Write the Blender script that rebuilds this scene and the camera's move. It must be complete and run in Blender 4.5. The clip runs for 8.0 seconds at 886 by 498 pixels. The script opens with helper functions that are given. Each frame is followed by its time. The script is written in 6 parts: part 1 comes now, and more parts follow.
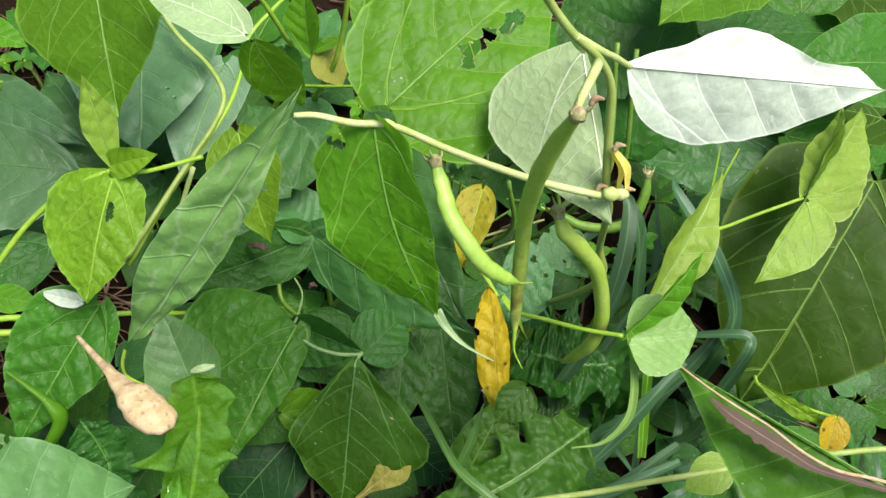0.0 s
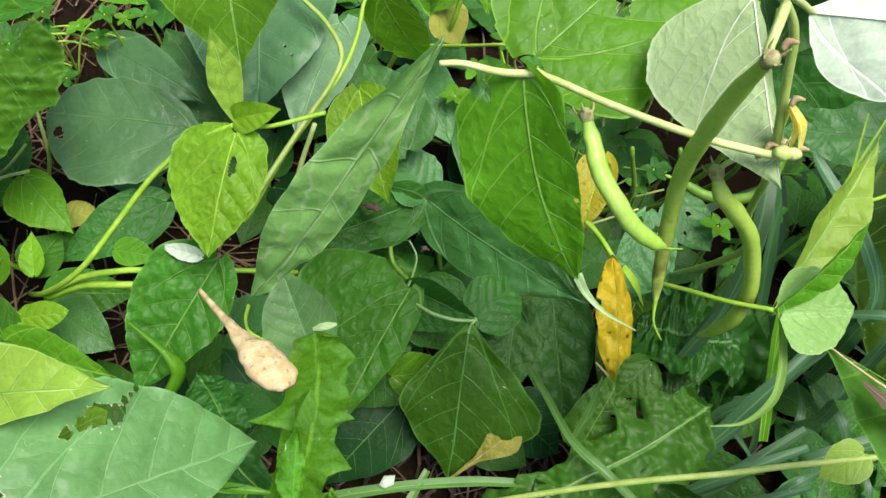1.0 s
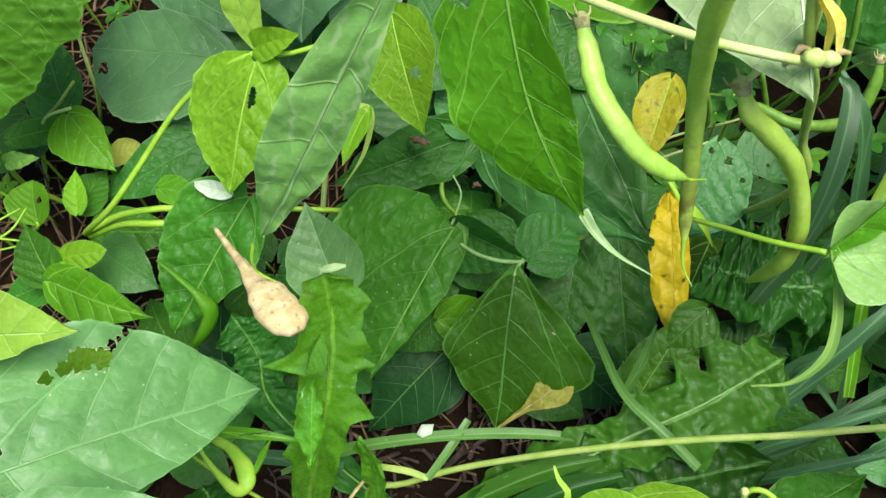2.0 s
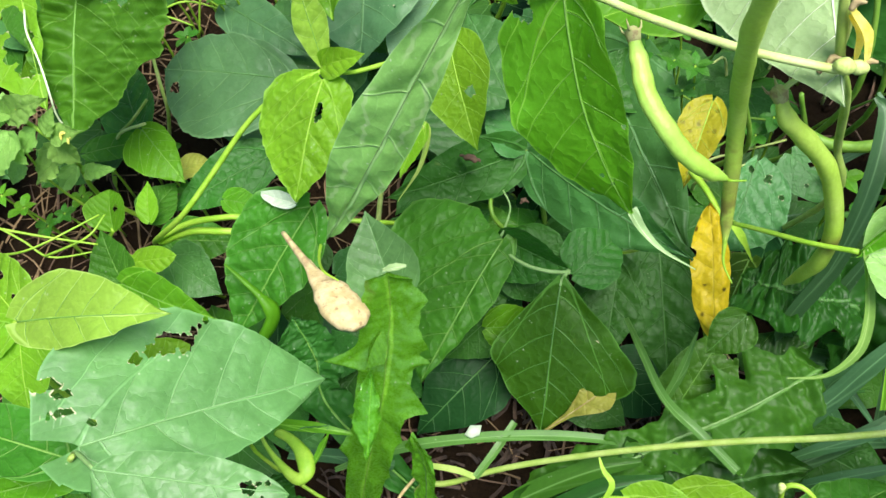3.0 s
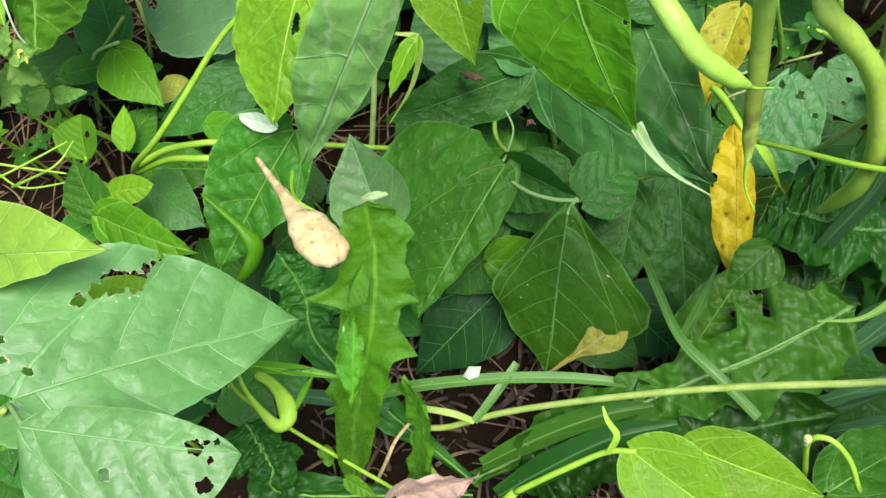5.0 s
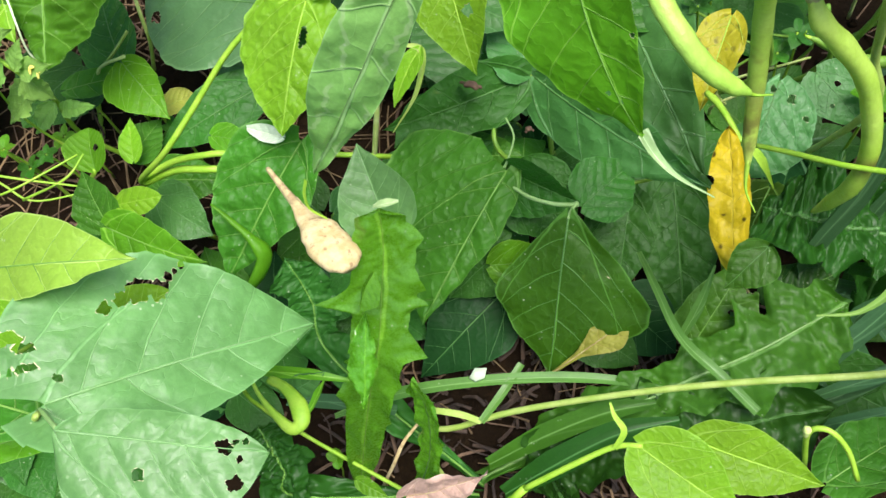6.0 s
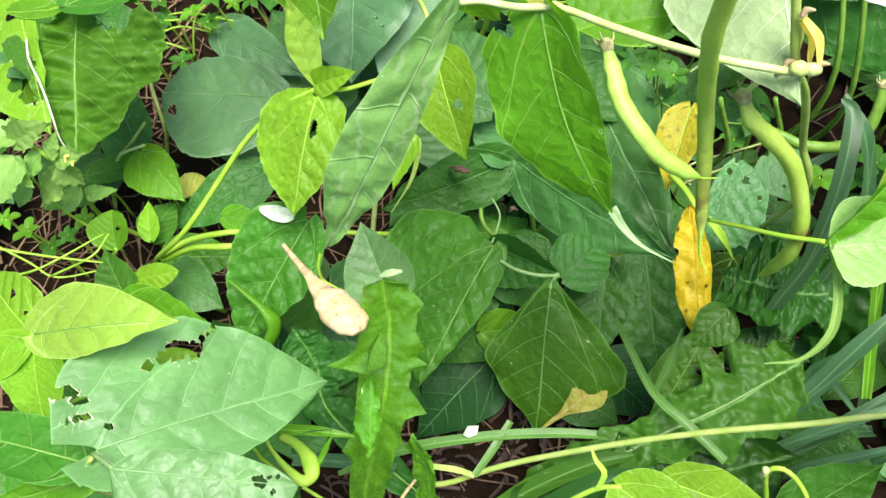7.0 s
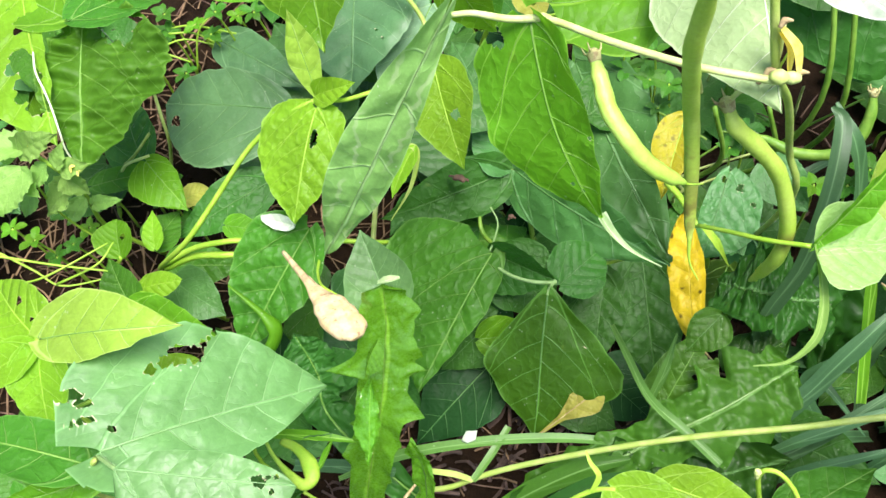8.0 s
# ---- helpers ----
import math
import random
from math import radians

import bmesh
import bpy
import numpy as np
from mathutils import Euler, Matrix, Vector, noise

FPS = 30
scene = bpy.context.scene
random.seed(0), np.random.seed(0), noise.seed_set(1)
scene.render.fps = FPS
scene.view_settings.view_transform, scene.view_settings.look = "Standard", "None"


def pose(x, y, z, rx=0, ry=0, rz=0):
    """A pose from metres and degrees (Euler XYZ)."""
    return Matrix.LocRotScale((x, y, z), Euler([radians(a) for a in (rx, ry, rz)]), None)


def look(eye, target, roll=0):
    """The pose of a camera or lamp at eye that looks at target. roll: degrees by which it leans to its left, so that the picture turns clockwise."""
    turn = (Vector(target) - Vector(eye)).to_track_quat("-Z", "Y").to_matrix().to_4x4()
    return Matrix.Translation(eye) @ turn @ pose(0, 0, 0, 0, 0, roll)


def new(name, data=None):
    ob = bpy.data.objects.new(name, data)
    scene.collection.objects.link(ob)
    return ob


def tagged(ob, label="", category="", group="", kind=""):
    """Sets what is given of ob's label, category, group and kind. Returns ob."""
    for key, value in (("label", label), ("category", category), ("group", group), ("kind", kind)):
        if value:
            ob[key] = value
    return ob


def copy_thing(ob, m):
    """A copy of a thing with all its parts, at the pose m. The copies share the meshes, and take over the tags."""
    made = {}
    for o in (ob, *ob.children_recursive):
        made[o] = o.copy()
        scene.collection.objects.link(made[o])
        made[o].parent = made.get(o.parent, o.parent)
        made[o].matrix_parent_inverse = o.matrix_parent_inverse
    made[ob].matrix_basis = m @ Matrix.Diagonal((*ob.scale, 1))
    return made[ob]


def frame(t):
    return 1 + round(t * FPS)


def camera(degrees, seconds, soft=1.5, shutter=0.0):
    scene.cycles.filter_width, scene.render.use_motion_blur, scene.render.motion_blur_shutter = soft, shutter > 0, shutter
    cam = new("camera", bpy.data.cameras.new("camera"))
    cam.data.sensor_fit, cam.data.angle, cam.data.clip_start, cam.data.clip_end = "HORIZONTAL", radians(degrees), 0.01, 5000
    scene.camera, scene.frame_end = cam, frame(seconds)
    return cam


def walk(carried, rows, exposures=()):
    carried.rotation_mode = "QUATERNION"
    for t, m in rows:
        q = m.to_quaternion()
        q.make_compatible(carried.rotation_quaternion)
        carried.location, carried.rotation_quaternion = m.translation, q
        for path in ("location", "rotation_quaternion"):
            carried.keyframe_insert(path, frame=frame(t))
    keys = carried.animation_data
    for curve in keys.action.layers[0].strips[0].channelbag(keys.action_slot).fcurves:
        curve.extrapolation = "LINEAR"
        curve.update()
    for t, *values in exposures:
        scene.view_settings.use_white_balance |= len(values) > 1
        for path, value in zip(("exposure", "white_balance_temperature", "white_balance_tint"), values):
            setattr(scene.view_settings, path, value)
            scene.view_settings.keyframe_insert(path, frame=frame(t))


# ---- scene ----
cam = camera(53.0, 8.0, soft=1.5)
# seconds, eye in metres, turn in degrees
PATH = [
    (0, -0.0205, 0.0341, 0.5721, 27.805, -4.849, -24.604),
    (0.5, -0.039, 0.0378, 0.5605, 26.248, -2.094, -22.899),
    (1, -0.0383, 0.0449, 0.553, 25.853, -0.753, -20.457),
    (1.5, 0.002, 0.0332, 0.5167, 22.897, 7.437, -16.838),
    (1.7, 0.016, 0.046, 0.512, 21.456, 6.534, -17.393),
    (2.8, -0.0067, 0.0271, 0.5297, 24.697, 6.48, -17.317),
    (3, -0.0017, 0.0223, 0.5357, 24.402, 8.059, -15.597),
    (3.5, -0.0081, 0.0275, 0.526, 22.589, 8.346, -14.363),
    (4, 0.0055, 0.0323, 0.5141, 22.988, 8.394, -14.8),
    (4.5, 0.0112, 0.0369, 0.4992, 20.691, 8.875, -15.366),
    (4.7, 0.0164, 0.0379, 0.488, 20.247, 9.383, -15.311),
    (5.8, 0.0042, 0.0327, 0.4978, 19.569, 9.936, -15.344),
    (6, 0.0055, 0.0336, 0.5026, 20.172, 9.363, -16.417),
    (6.5, -0.0049, 0.0223, 0.5314, 23.305, 7.883, -17.022),
    (7, -0.0036, 0.0076, 0.5535, 25.207, 8.367, -17.39),
    (7.5, -0.0003, 0.0011, 0.5596, 26.02, 8.787, -17.271),
    (8, 0, 0, 0.56, 25.927, 8.758, -17.391),
]
# the phone brightens and warms its picture slowly: seconds, stops, tint
LIGHTEN = [(0, 0.76, 22), (0.5, 0.78, 21), (1, 0.81, 16), (1.5, 0.81, 9), (3, 1.06, 8), (3.5, 1.03, 8), (4.5, 0.98, 9), (6, 1.09, 12), (6.5, 1.22, 15), (7, 1.32, 17), (8, 1.41, 19)]
walk(cam, [(t, pose(x, y, z, rx, ry, rz)) for t, x, y, z, rx, ry, rz in PATH], [(t, e, 6200, tint) for t, e, tint in LIGHTEN])

# ---- world and light: a bright, hazy sky ----
world = bpy.data.worlds.new("sky")
scene.world = world
world.use_nodes = True
wn = world.node_tree.nodes
sky = wn.new("ShaderNodeTexSky")
sky.sky_type = "NISHITA"
sky.sun_disc = False
sky.sun_elevation, sky.sun_rotation = radians(74), radians(126)
sky.air_density, sky.dust_density, sky.ozone_density = 1.0, 3.0, 1.0
wn["Background"].inputs["Strength"].default_value = 0.10
world.node_tree.links.new(sky.outputs[0], wn["Background"].inputs["Color"])
sun = new("sun", bpy.data.lights.new("sun", "SUN"))
sun.data.energy, sun.data.angle, sun.data.color = 3.9, radians(32), (1.0, 0.96, 0.88)
sun.matrix_world = look((0.22, -0.16, 0.96), (0, 0, 0))

# ---- materials ----


class Nodes:
    """A small writer of node trees."""

    def __init__(self, name):
        self.mat = bpy.data.materials.new(name)
        self.mat.use_nodes = True
        self.tree = self.mat.node_tree
        self.tree.nodes.clear()

    def add(self, kind, **inputs):
        n = self.tree.nodes.new("ShaderNode" + kind)
        for key, value in inputs.items():
            self.put(n, key, value)
        return n

    def put(self, n, key, value):
        k = int(key[1:]) if key[0] == "i" and key[1:].isdigit() else key.replace("_", " ")
        if isinstance(value, bpy.types.NodeSocket):
            self.tree.links.new(value, n.inputs[k])
        else:
            n.inputs[k].default_value = value

    def math(self, op, a, b=0.0, c=0.0):
        n = self.add("Math", i0=a, i1=b, i2=c)
        n.operation = op
        return n.outputs[0]

    def mix(self, f, a, b):
        n = self.tree.nodes.new("ShaderNodeMix")
        n.data_type = "RGBA"
        self.put(n, "i0", f)
        for i, v in ((6, a), (7, b)):
            if isinstance(v, bpy.types.NodeSocket):
                self.tree.links.new(v, n.inputs[i])
            else:
                n.inputs[i].default_value = (*v, 1)
        return n.outputs[2]

    def noise(self, vec, scale, detail=3.0, rough=0.55):
        n = self.add("TexNoise", Scale=scale, Detail=detail, Roughness=rough)
        if vec is not None:
            self.put(n, "Vector", vec)
        return n.outputs[0]

    def ramp(self, f, lo, hi):
        n = self.add("MapRange", i0=f, i1=lo, i2=hi, i3=0.0, i4=1.0)
        n.interpolation_type = "SMOOTHSTEP"
        return n.outputs[0]


def leaf_material(name, top, vein, glow, rough=0.43, through_light=0.35, blotch=(0.16, 0.20, 0.02), blotches=0.12, spots=0.0, relief=1.0, speck=0.5, gloss=0.20, veined=0.65, mines=0.0):
    """A leaf: veins from the leaf's own coordinates, mottling, worn rims, light through the blade."""
    k = Nodes(name)
    uv = k.add("UVMap").outputs[0]
    obj = k.add("TexCoord").outputs["Object"]
    rnd = k.add("ObjectInfo").outputs["Random"]
    warp = k.add("VectorMath", i0=k.add("TexNoise", Vector=uv, Scale=5.0, Detail=2.0).outputs[1], i1=(0.5, 0.5, 0.5))
    warp.operation = "SUBTRACT"
    w2 = k.add("VectorMath", i0=warp.outputs[0])
    w2.operation = "SCALE"
    w2.inputs["Scale"].default_value = 0.035
    w3 = k.add("VectorMath", i0=uv, i1=w2.outputs[0])
    sep = k.add("SeparateXYZ", i0=w3.outputs[0])
    x = k.math("SUBTRACT", sep.outputs[0], 0.5)
    ax = k.math("ABSOLUTE", x)
    side = k.math("MULTIPLY", k.math("SIGN", x), 0.022)
    s = k.math("SUBTRACT", sep.outputs[1], k.math("MULTIPLY", ax, 0.55))
    s = k.math("SUBTRACT", s, k.math("MULTIPLY", k.math("MULTIPLY", ax, ax), 0.9))
    s = k.math("ADD", k.math("ADD", s, side), 1.0)
    cell = k.math("ABSOLUTE", k.math("SUBTRACT", k.math("FRACT", k.math("MULTIPLY", s, 5.5)), 0.5))
    lateral = k.ramp(cell, 0.474, 0.495)
    mid = k.ramp(ax, 0.0055, 0.0015)
    # rungs between the side veins, and the puckers that they leave
    stretch = k.add("VectorMath", i0=w3.outputs[0], i1=(11.0, 26.0, 1.0))
    stretch.operation = "MULTIPLY"
    rung = k.noise(stretch.outputs[0], 1.0, 2.0, 0.5)
    cells = k.add("CombineXYZ", i0=k.math("MULTIPLY", x, 14.0), i1=k.math("MULTIPLY", sep.outputs[1], 14.0))
    vor2 = k.add("TexVoronoi", Vector=cells.outputs[0], Scale=1.0)
    vor2.feature = "DISTANCE_TO_EDGE"
    seam = k.ramp(vor2.outputs[0], 0.09, 0.0)
    # ladder of fine cross veins between the side veins
    along = k.math("ADD", k.math("MULTIPLY", ax, 11.0), k.math("MULTIPLY", sep.outputs[1], 5.0))
    along = k.math("ADD", along, k.math("MULTIPLY", k.noise(uv, 9.0, 2.0), 2.4))
    along = k.math("ADD", along, k.math("MULTIPLY", k.math("FLOOR", k.math("MULTIPLY", s, 5.5)), 0.37))
    rungs = k.math("ABSOLUTE", k.math("SUBTRACT", k.math("FRACT", along), 0.5))
    ladder = k.ramp(rungs, 0.44, 0.495)
    basal = k.math("SUBTRACT", sep.outputs[1], k.math("ADD", k.math("MULTIPLY", ax, 0.75), k.math("MULTIPLY", k.math("MULTIPLY", ax, ax), 2.6)))
    basal = k.ramp(k.math("ABSOLUTE", basal), 0.013, 0.004)
    veins = k.math("MAXIMUM", mid, k.math("MULTIPLY", lateral, veined))
    veins = k.math("MAXIMUM", veins, k.math("MULTIPLY", basal, veined * 0.9))
    veins = k.math("MAXIMUM", veins, k.math("MULTIPLY", ladder, veined * 0.18))
    big = k.ramp(k.noise(obj, 28.0, 3.0), 0.35, 0.7)
    fine = k.ramp(k.noise(obj, 520.0, 5.0, 0.75), 0.3, 0.75)
    dark = tuple(c * 0.62 for c in top)
    col = k.mix(k.math("MULTIPLY", fine, 0.55), dark, top)
    col = k.mix(k.math("MULTIPLY", big, 0.30), col, tuple(min(1, c * 1.35) for c in top))
    bl = k.ramp(k.noise(obj, 60.0, 5.0, 0.65), 0.66, 0.78)
    col = k.mix(k.math("MULTIPLY", bl, min(1.0, blotches * 4)), col, blotch)
    # darker seams put shade into the creases between the puckers
    col = k.mix(k.math("MULTIPLY", seam, 0.22), col, dark)
    col = k.mix(veins, col, vein)
    # pale specks of dust and feeding marks; glints of water drops painted in too
    sp = k.add("TexVoronoi", Vector=obj, Scale=210.0)
    sp2 = k.math("MULTIPLY", k.ramp(sp.outputs[0], 0.16, 0.07), k.ramp(k.noise(obj, 45.0, 2.0), 0.50, 0.66))
    col = k.mix(k.math("MULTIPLY", sp2, speck), col, (0.45, 0.52, 0.34))
    if spots:
        vor = k.add("TexVoronoi", Vector=obj, Scale=120.0)
        dot = k.math("MULTIPLY", k.ramp(vor.outputs[0], 0.27, 0.14), k.ramp(k.noise(obj, 90.0, 2.0), 0.43, 0.50))
        col = k.mix(k.math("MULTIPLY", dot, spots), col, (0.02, 0.014, 0.006))
    if mines:
        # pale winding trails that a grub has eaten along the midrib
        for aside, seed in ((0.035, 3.0), (-0.05, 11.0), (0.085, 23.0)):
            path = k.noise(k.add("CombineXYZ", i0=seed, i1=k.math("MULTIPLY", sep.outputs[1], 7.0)).outputs[0], 1.0, 3.0)
            path = k.math("ADD", k.math("MULTIPLY", k.math("SUBTRACT", path, 0.5), 0.16), aside)
            line = k.ramp(k.math("ABSOLUTE", k.math("SUBTRACT", x, path)), 0.0075, 0.0025)
            line = k.math("MULTIPLY", line, k.ramp(k.noise(k.add("CombineXYZ", i0=seed + 5.0, i1=k.math("MULTIPLY", sep.outputs[1], 5.0)).outputs[0], 1.0, 2.0), 0.40, 0.50))
            col = k.mix(k.math("MULTIPLY", line, mines), col, (0.52, 0.58, 0.34))
    wear = k.add("Attribute")
    wear.attribute_name = "wear"
    col = k.mix(k.ramp(wear.outputs["Fac"], 0.55, 0.95), col, (0.46, 0.42, 0.25))
    edge = k.add("Attribute")
    edge.attribute_name = "rim"
    col = k.mix(k.math("MULTIPLY", k.ramp(edge.outputs["Fac"], 0.955, 0.99), 0.55), col, vein)
    hsv = k.add("HueSaturation", Color=col)
    k.put(hsv, "Hue", k.add("MapRange", i0=rnd, i1=0.0, i2=1.0, i3=0.492, i4=0.508).outputs[0])
    k.put(hsv, "Value", k.add("MapRange", i0=rnd, i1=0.0, i2=1.0, i3=0.86, i4=1.16).outputs[0])
    col = hsv.outputs[0]
    # puckered relief: the blade swells between its sunk veins
    dome = k.ramp(cell, 0.5, 0.1)
    puff = k.math("ADD", k.math("MULTIPLY", dome, 0.50), k.math("MULTIPLY", k.ramp(rung, 0.25, 0.75), 0.10))
    puff = k.math("ADD", puff, k.math("MULTIPLY", k.noise(w3.outputs[0], 13.0, 1.5), 0.25))
    puff = k.math("ADD", puff, k.math("MULTIPLY", k.ramp(vor2.outputs[0], 0.0, 0.30), 0.22))
    puff = k.math("ADD", puff, k.math("MULTIPLY", k.noise(w3.outputs[0], 62.0, 2.0), 0.16))
    puff = k.math("ADD", puff, k.math("MULTIPLY", k.ramp(rungs, 0.5, 0.1), 0.22))
    puff = k.math("SUBTRACT", puff, k.math("MULTIPLY", veins, 0.9))
    size = k.add("Attribute")
    size.attribute_name = "size"
    puff = k.math("MULTIPLY", puff, size.outputs["Fac"])
    bump = k.add("Bump", Height=puff, Strength=0.65 * relief, Distance=0.0019)
    rg = k.add("MapRange", i0=fine, i1=0.0, i2=1.0, i3=rough - 0.07, i4=rough + 0.12).outputs[0]
    bsdf = k.add("BsdfPrincipled", Base_Color=col, Roughness=rg, Normal=bump.outputs[0])
    bsdf.inputs["Specular IOR Level"].default_value = gloss
    tc = k.mix(0.5, col, glow)
    tr = k.add("BsdfTranslucent", Color=tc, Normal=bump.outputs[0])
    ms = k.add("MixShader", i0=through_light, i1=bsdf.outputs[0], i2=tr.outputs[0])
    k.tree.links.new(ms.outputs[0], k.add("OutputMaterial").inputs[0])
    return k.mat


def stem_material(name, a, b, rough=0.45, scale=90.0, glow=0.12, stain=0.0, stain_scale=55.0, stain_from=0.64):
    """Stalks, pods and other fleshy green parts."""
    k = Nodes(name)
    obj = k.add("TexCoord").outputs["Object"]
    n1 = k.ramp(k.noise(obj, scale, 3.0), 0.3, 0.72)
    n2 = k.ramp(k.noise(obj, scale * 9, 4.0, 0.7), 0.3, 0.7)
    col = k.mix(n1, a, b)
    col = k.mix(k.math("MULTIPLY", n2, 0.3), col, tuple(c * 0.6 for c in a))
    sc = k.ramp(k.noise(obj, stain_scale, 4.0, 0.65), stain_from, stain_from + 0.12)
    col = k.mix(k.math("MULTIPLY", sc, stain), col, (0.16, 0.07, 0.035))
    mark = k.add("Attribute")
    mark.attribute_name = "mark"
    brown = k.math("MULTIPLY", mark.outputs["Fac"], k.ramp(k.noise(obj, 130.0, 3.0), 0.25, 0.6))
    col = k.mix(brown, col, (0.13, 0.085, 0.03))
    bump = k.add("Bump", Height=n2, Strength=0.25, Distance=0.0006)
    bsdf = k.add("BsdfPrincipled", Base_Color=col, Roughness=rough, Normal=bump.outputs[0])
    bsdf.inputs["Specular IOR Level"].default_value = 0.4
    tr = k.add("BsdfTranslucent", Color=col)
    ms = k.add("MixShader", i0=glow, i1=bsdf.outputs[0], i2=tr.outputs[0])
    k.tree.links.new(ms.outputs[0], k.add("OutputMaterial").inputs[0])
    return k.mat


def soil_material():
    k = Nodes("soil")
    obj = k.add("TexCoord").outputs["Object"]
    n1 = k.ramp(k.noise(obj, 14.0, 4.0), 0.3, 0.7)
    n2 = k.ramp(k.noise(obj, 190.0, 6.0, 0.7), 0.25, 0.75)
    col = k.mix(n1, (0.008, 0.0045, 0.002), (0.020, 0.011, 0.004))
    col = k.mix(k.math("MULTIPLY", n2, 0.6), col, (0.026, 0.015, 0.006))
    bump = k.add("Bump", Height=n2, Strength=0.9, Distance=0.004)
    bsdf = k.add("BsdfPrincipled", Base_Color=col, Roughness=0.95, Normal=bump.outputs[0])
    bsdf.inputs["Specular IOR Level"].default_value = 0.1
    k.tree.links.new(bsdf.outputs[0], k.add("OutputMaterial").inputs[0])
    return k.mat


GREEN = leaf_material("leaf_green", (0.054, 0.202, 0.013), (0.13, 0.30, 0.05), (0.16, 0.46, 0.02), relief=1.1)
FRESH = leaf_material("leaf_fresh_green", (0.108, 0.305, 0.009), (0.25, 0.48, 0.05), (0.26, 0.60, 0.015), through_light=0.42, veined=0.75, relief=0.7)
DARK = leaf_material("leaf_dark_green", (0.036, 0.136, 0.014), (0.066, 0.19, 0.035), (0.07, 0.28, 0.03), rough=0.47, through_light=0.25)
GREY = leaf_material("leaf_grey_green", (0.060, 0.190, 0.038), (0.11, 0.25, 0.09), (0.12, 0.36, 0.06), rough=0.45, through_light=0.22, relief=0.7, gloss=0.3)
SHEEN = leaf_material("leaf_pale_gloss", (0.112, 0.252, 0.066), (0.146, 0.30, 0.095), (0.2, 0.46, 0.1), rough=0.45, through_light=0.20, relief=0.45, speck=0.6, gloss=0.42)
# near-black green with hardly any gloss
BLACKISH = leaf_material("leaf_blackish_green", (0.011, 0.046, 0.010), (0.02, 0.075, 0.02), (0.04, 0.14, 0.02), rough=0.40, through_light=0.12, relief=0.5, speck=0.0, gloss=0.06)
# lit copy of the silver green, lightened in colour against the shade there
SILVER_LIT = leaf_material("leaf_silver_lit", (0.20, 0.35, 0.18), (0.28, 0.42, 0.24), (0.2, 0.45, 0.12), rough=0.42, through_light=0.2, relief=0.4, gloss=0.34)
SILVER = leaf_material("leaf_silver_green", (0.084, 0.196, 0.070), (0.15, 0.28, 0.12), (0.16, 0.40, 0.08), rough=0.42, through_light=0.22, relief=0.35, gloss=0.34)
WRINKLED = leaf_material("leaf_wrinkled_green", (0.066, 0.190, 0.011), (0.14, 0.30, 0.04), (0.18, 0.46, 0.02), rough=0.46, through_light=0.30, relief=0.6, gloss=0.15)
LIME = leaf_material("leaf_lime", (0.200, 0.42, 0.016), (0.32, 0.56, 0.08), (0.42, 0.78, 0.03), through_light=0.45, blotches=0.18, blotch=(0.30, 0.44, 0.02))
PALE = leaf_material("leaf_pale_underside", (0.40, 0.58, 0.25), (0.60, 0.74, 0.42), (0.44, 0.72, 0.12), rough=0.50, through_light=0.36, blotches=0.0, veined=0.9)
# whitish green, whitened further for the sun's glare on the overturned leaflet
WHITE = leaf_material("leaf_whitish_glare", (0.56, 0.67, 0.47), (0.74, 0.82, 0.62), (0.60, 0.78, 0.42), rough=0.40, through_light=0.14, relief=0.35, blotches=0.0, speck=0.0, gloss=0.5, veined=0.9)
DULL_YELLOW = leaf_material("leaf_dull_yellow", (0.42, 0.40, 0.015), (0.46, 0.42, 0.05), (0.6, 0.52, 0.02), blotch=(0.20, 0.26, 0.02), blotches=0.25, spots=0.5, speck=0.1)
YELLOW = leaf_material("leaf_yellow", (0.56, 0.40, 0.010), (0.46, 0.35, 0.03), (0.75, 0.50, 0.01), blotch=(0.16, 0.22, 0.01), blotches=0.25, spots=1.0, speck=0.1)
TAN = leaf_material("leaf_yellow_brown", (0.36, 0.38, 0.060), (0.45, 0.36, 0.12), (0.5, 0.42, 0.06), blotch=(0.30, 0.17, 0.07), blotches=0.2, speck=0.1)
SHELL = leaf_material("leaf_dry_pinkish", (0.60, 0.40, 0.31), (0.70, 0.52, 0.40), (0.6, 0.4, 0.3), rough=0.7, through_light=0.2, blotch=(0.34, 0.20, 0.13), blotches=0.2, relief=1.0, speck=0.0)
CRISP = leaf_material("leaf_rim_dry", (0.135, 0.098, 0.062), (0.22, 0.165, 0.11), (0.3, 0.22, 0.1), rough=0.75, through_light=0.15, blotch=(0.50, 0.44, 0.34), blotches=0.25, relief=1.6, speck=0.0, veined=0.1)
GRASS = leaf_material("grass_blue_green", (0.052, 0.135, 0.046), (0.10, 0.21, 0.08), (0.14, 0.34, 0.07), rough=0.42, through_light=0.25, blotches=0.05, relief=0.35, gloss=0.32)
# lit copy of the grass: the brighter light is in its colour
GRASS_LIT = leaf_material("grass_lit_green", (0.095, 0.225, 0.035), (0.16, 0.30, 0.08), (0.2, 0.44, 0.05), rough=0.42, through_light=0.3, blotches=0.05, relief=0.35, gloss=0.32)
DANDELION = leaf_material("dandelion_green", (0.105, 0.320, 0.014), (0.17, 0.41, 0.03), (0.28, 0.60, 0.02), rough=0.27, through_light=0.36, relief=0.35, gloss=0.8, veined=0.1)
MOSS = leaf_material("leaf_moss_green", (0.037, 0.100, 0.004), (0.10, 0.24, 0.035), (0.10, 0.32, 0.015), rough=0.45, through_light=0.25, gloss=0.20, relief=0.7)
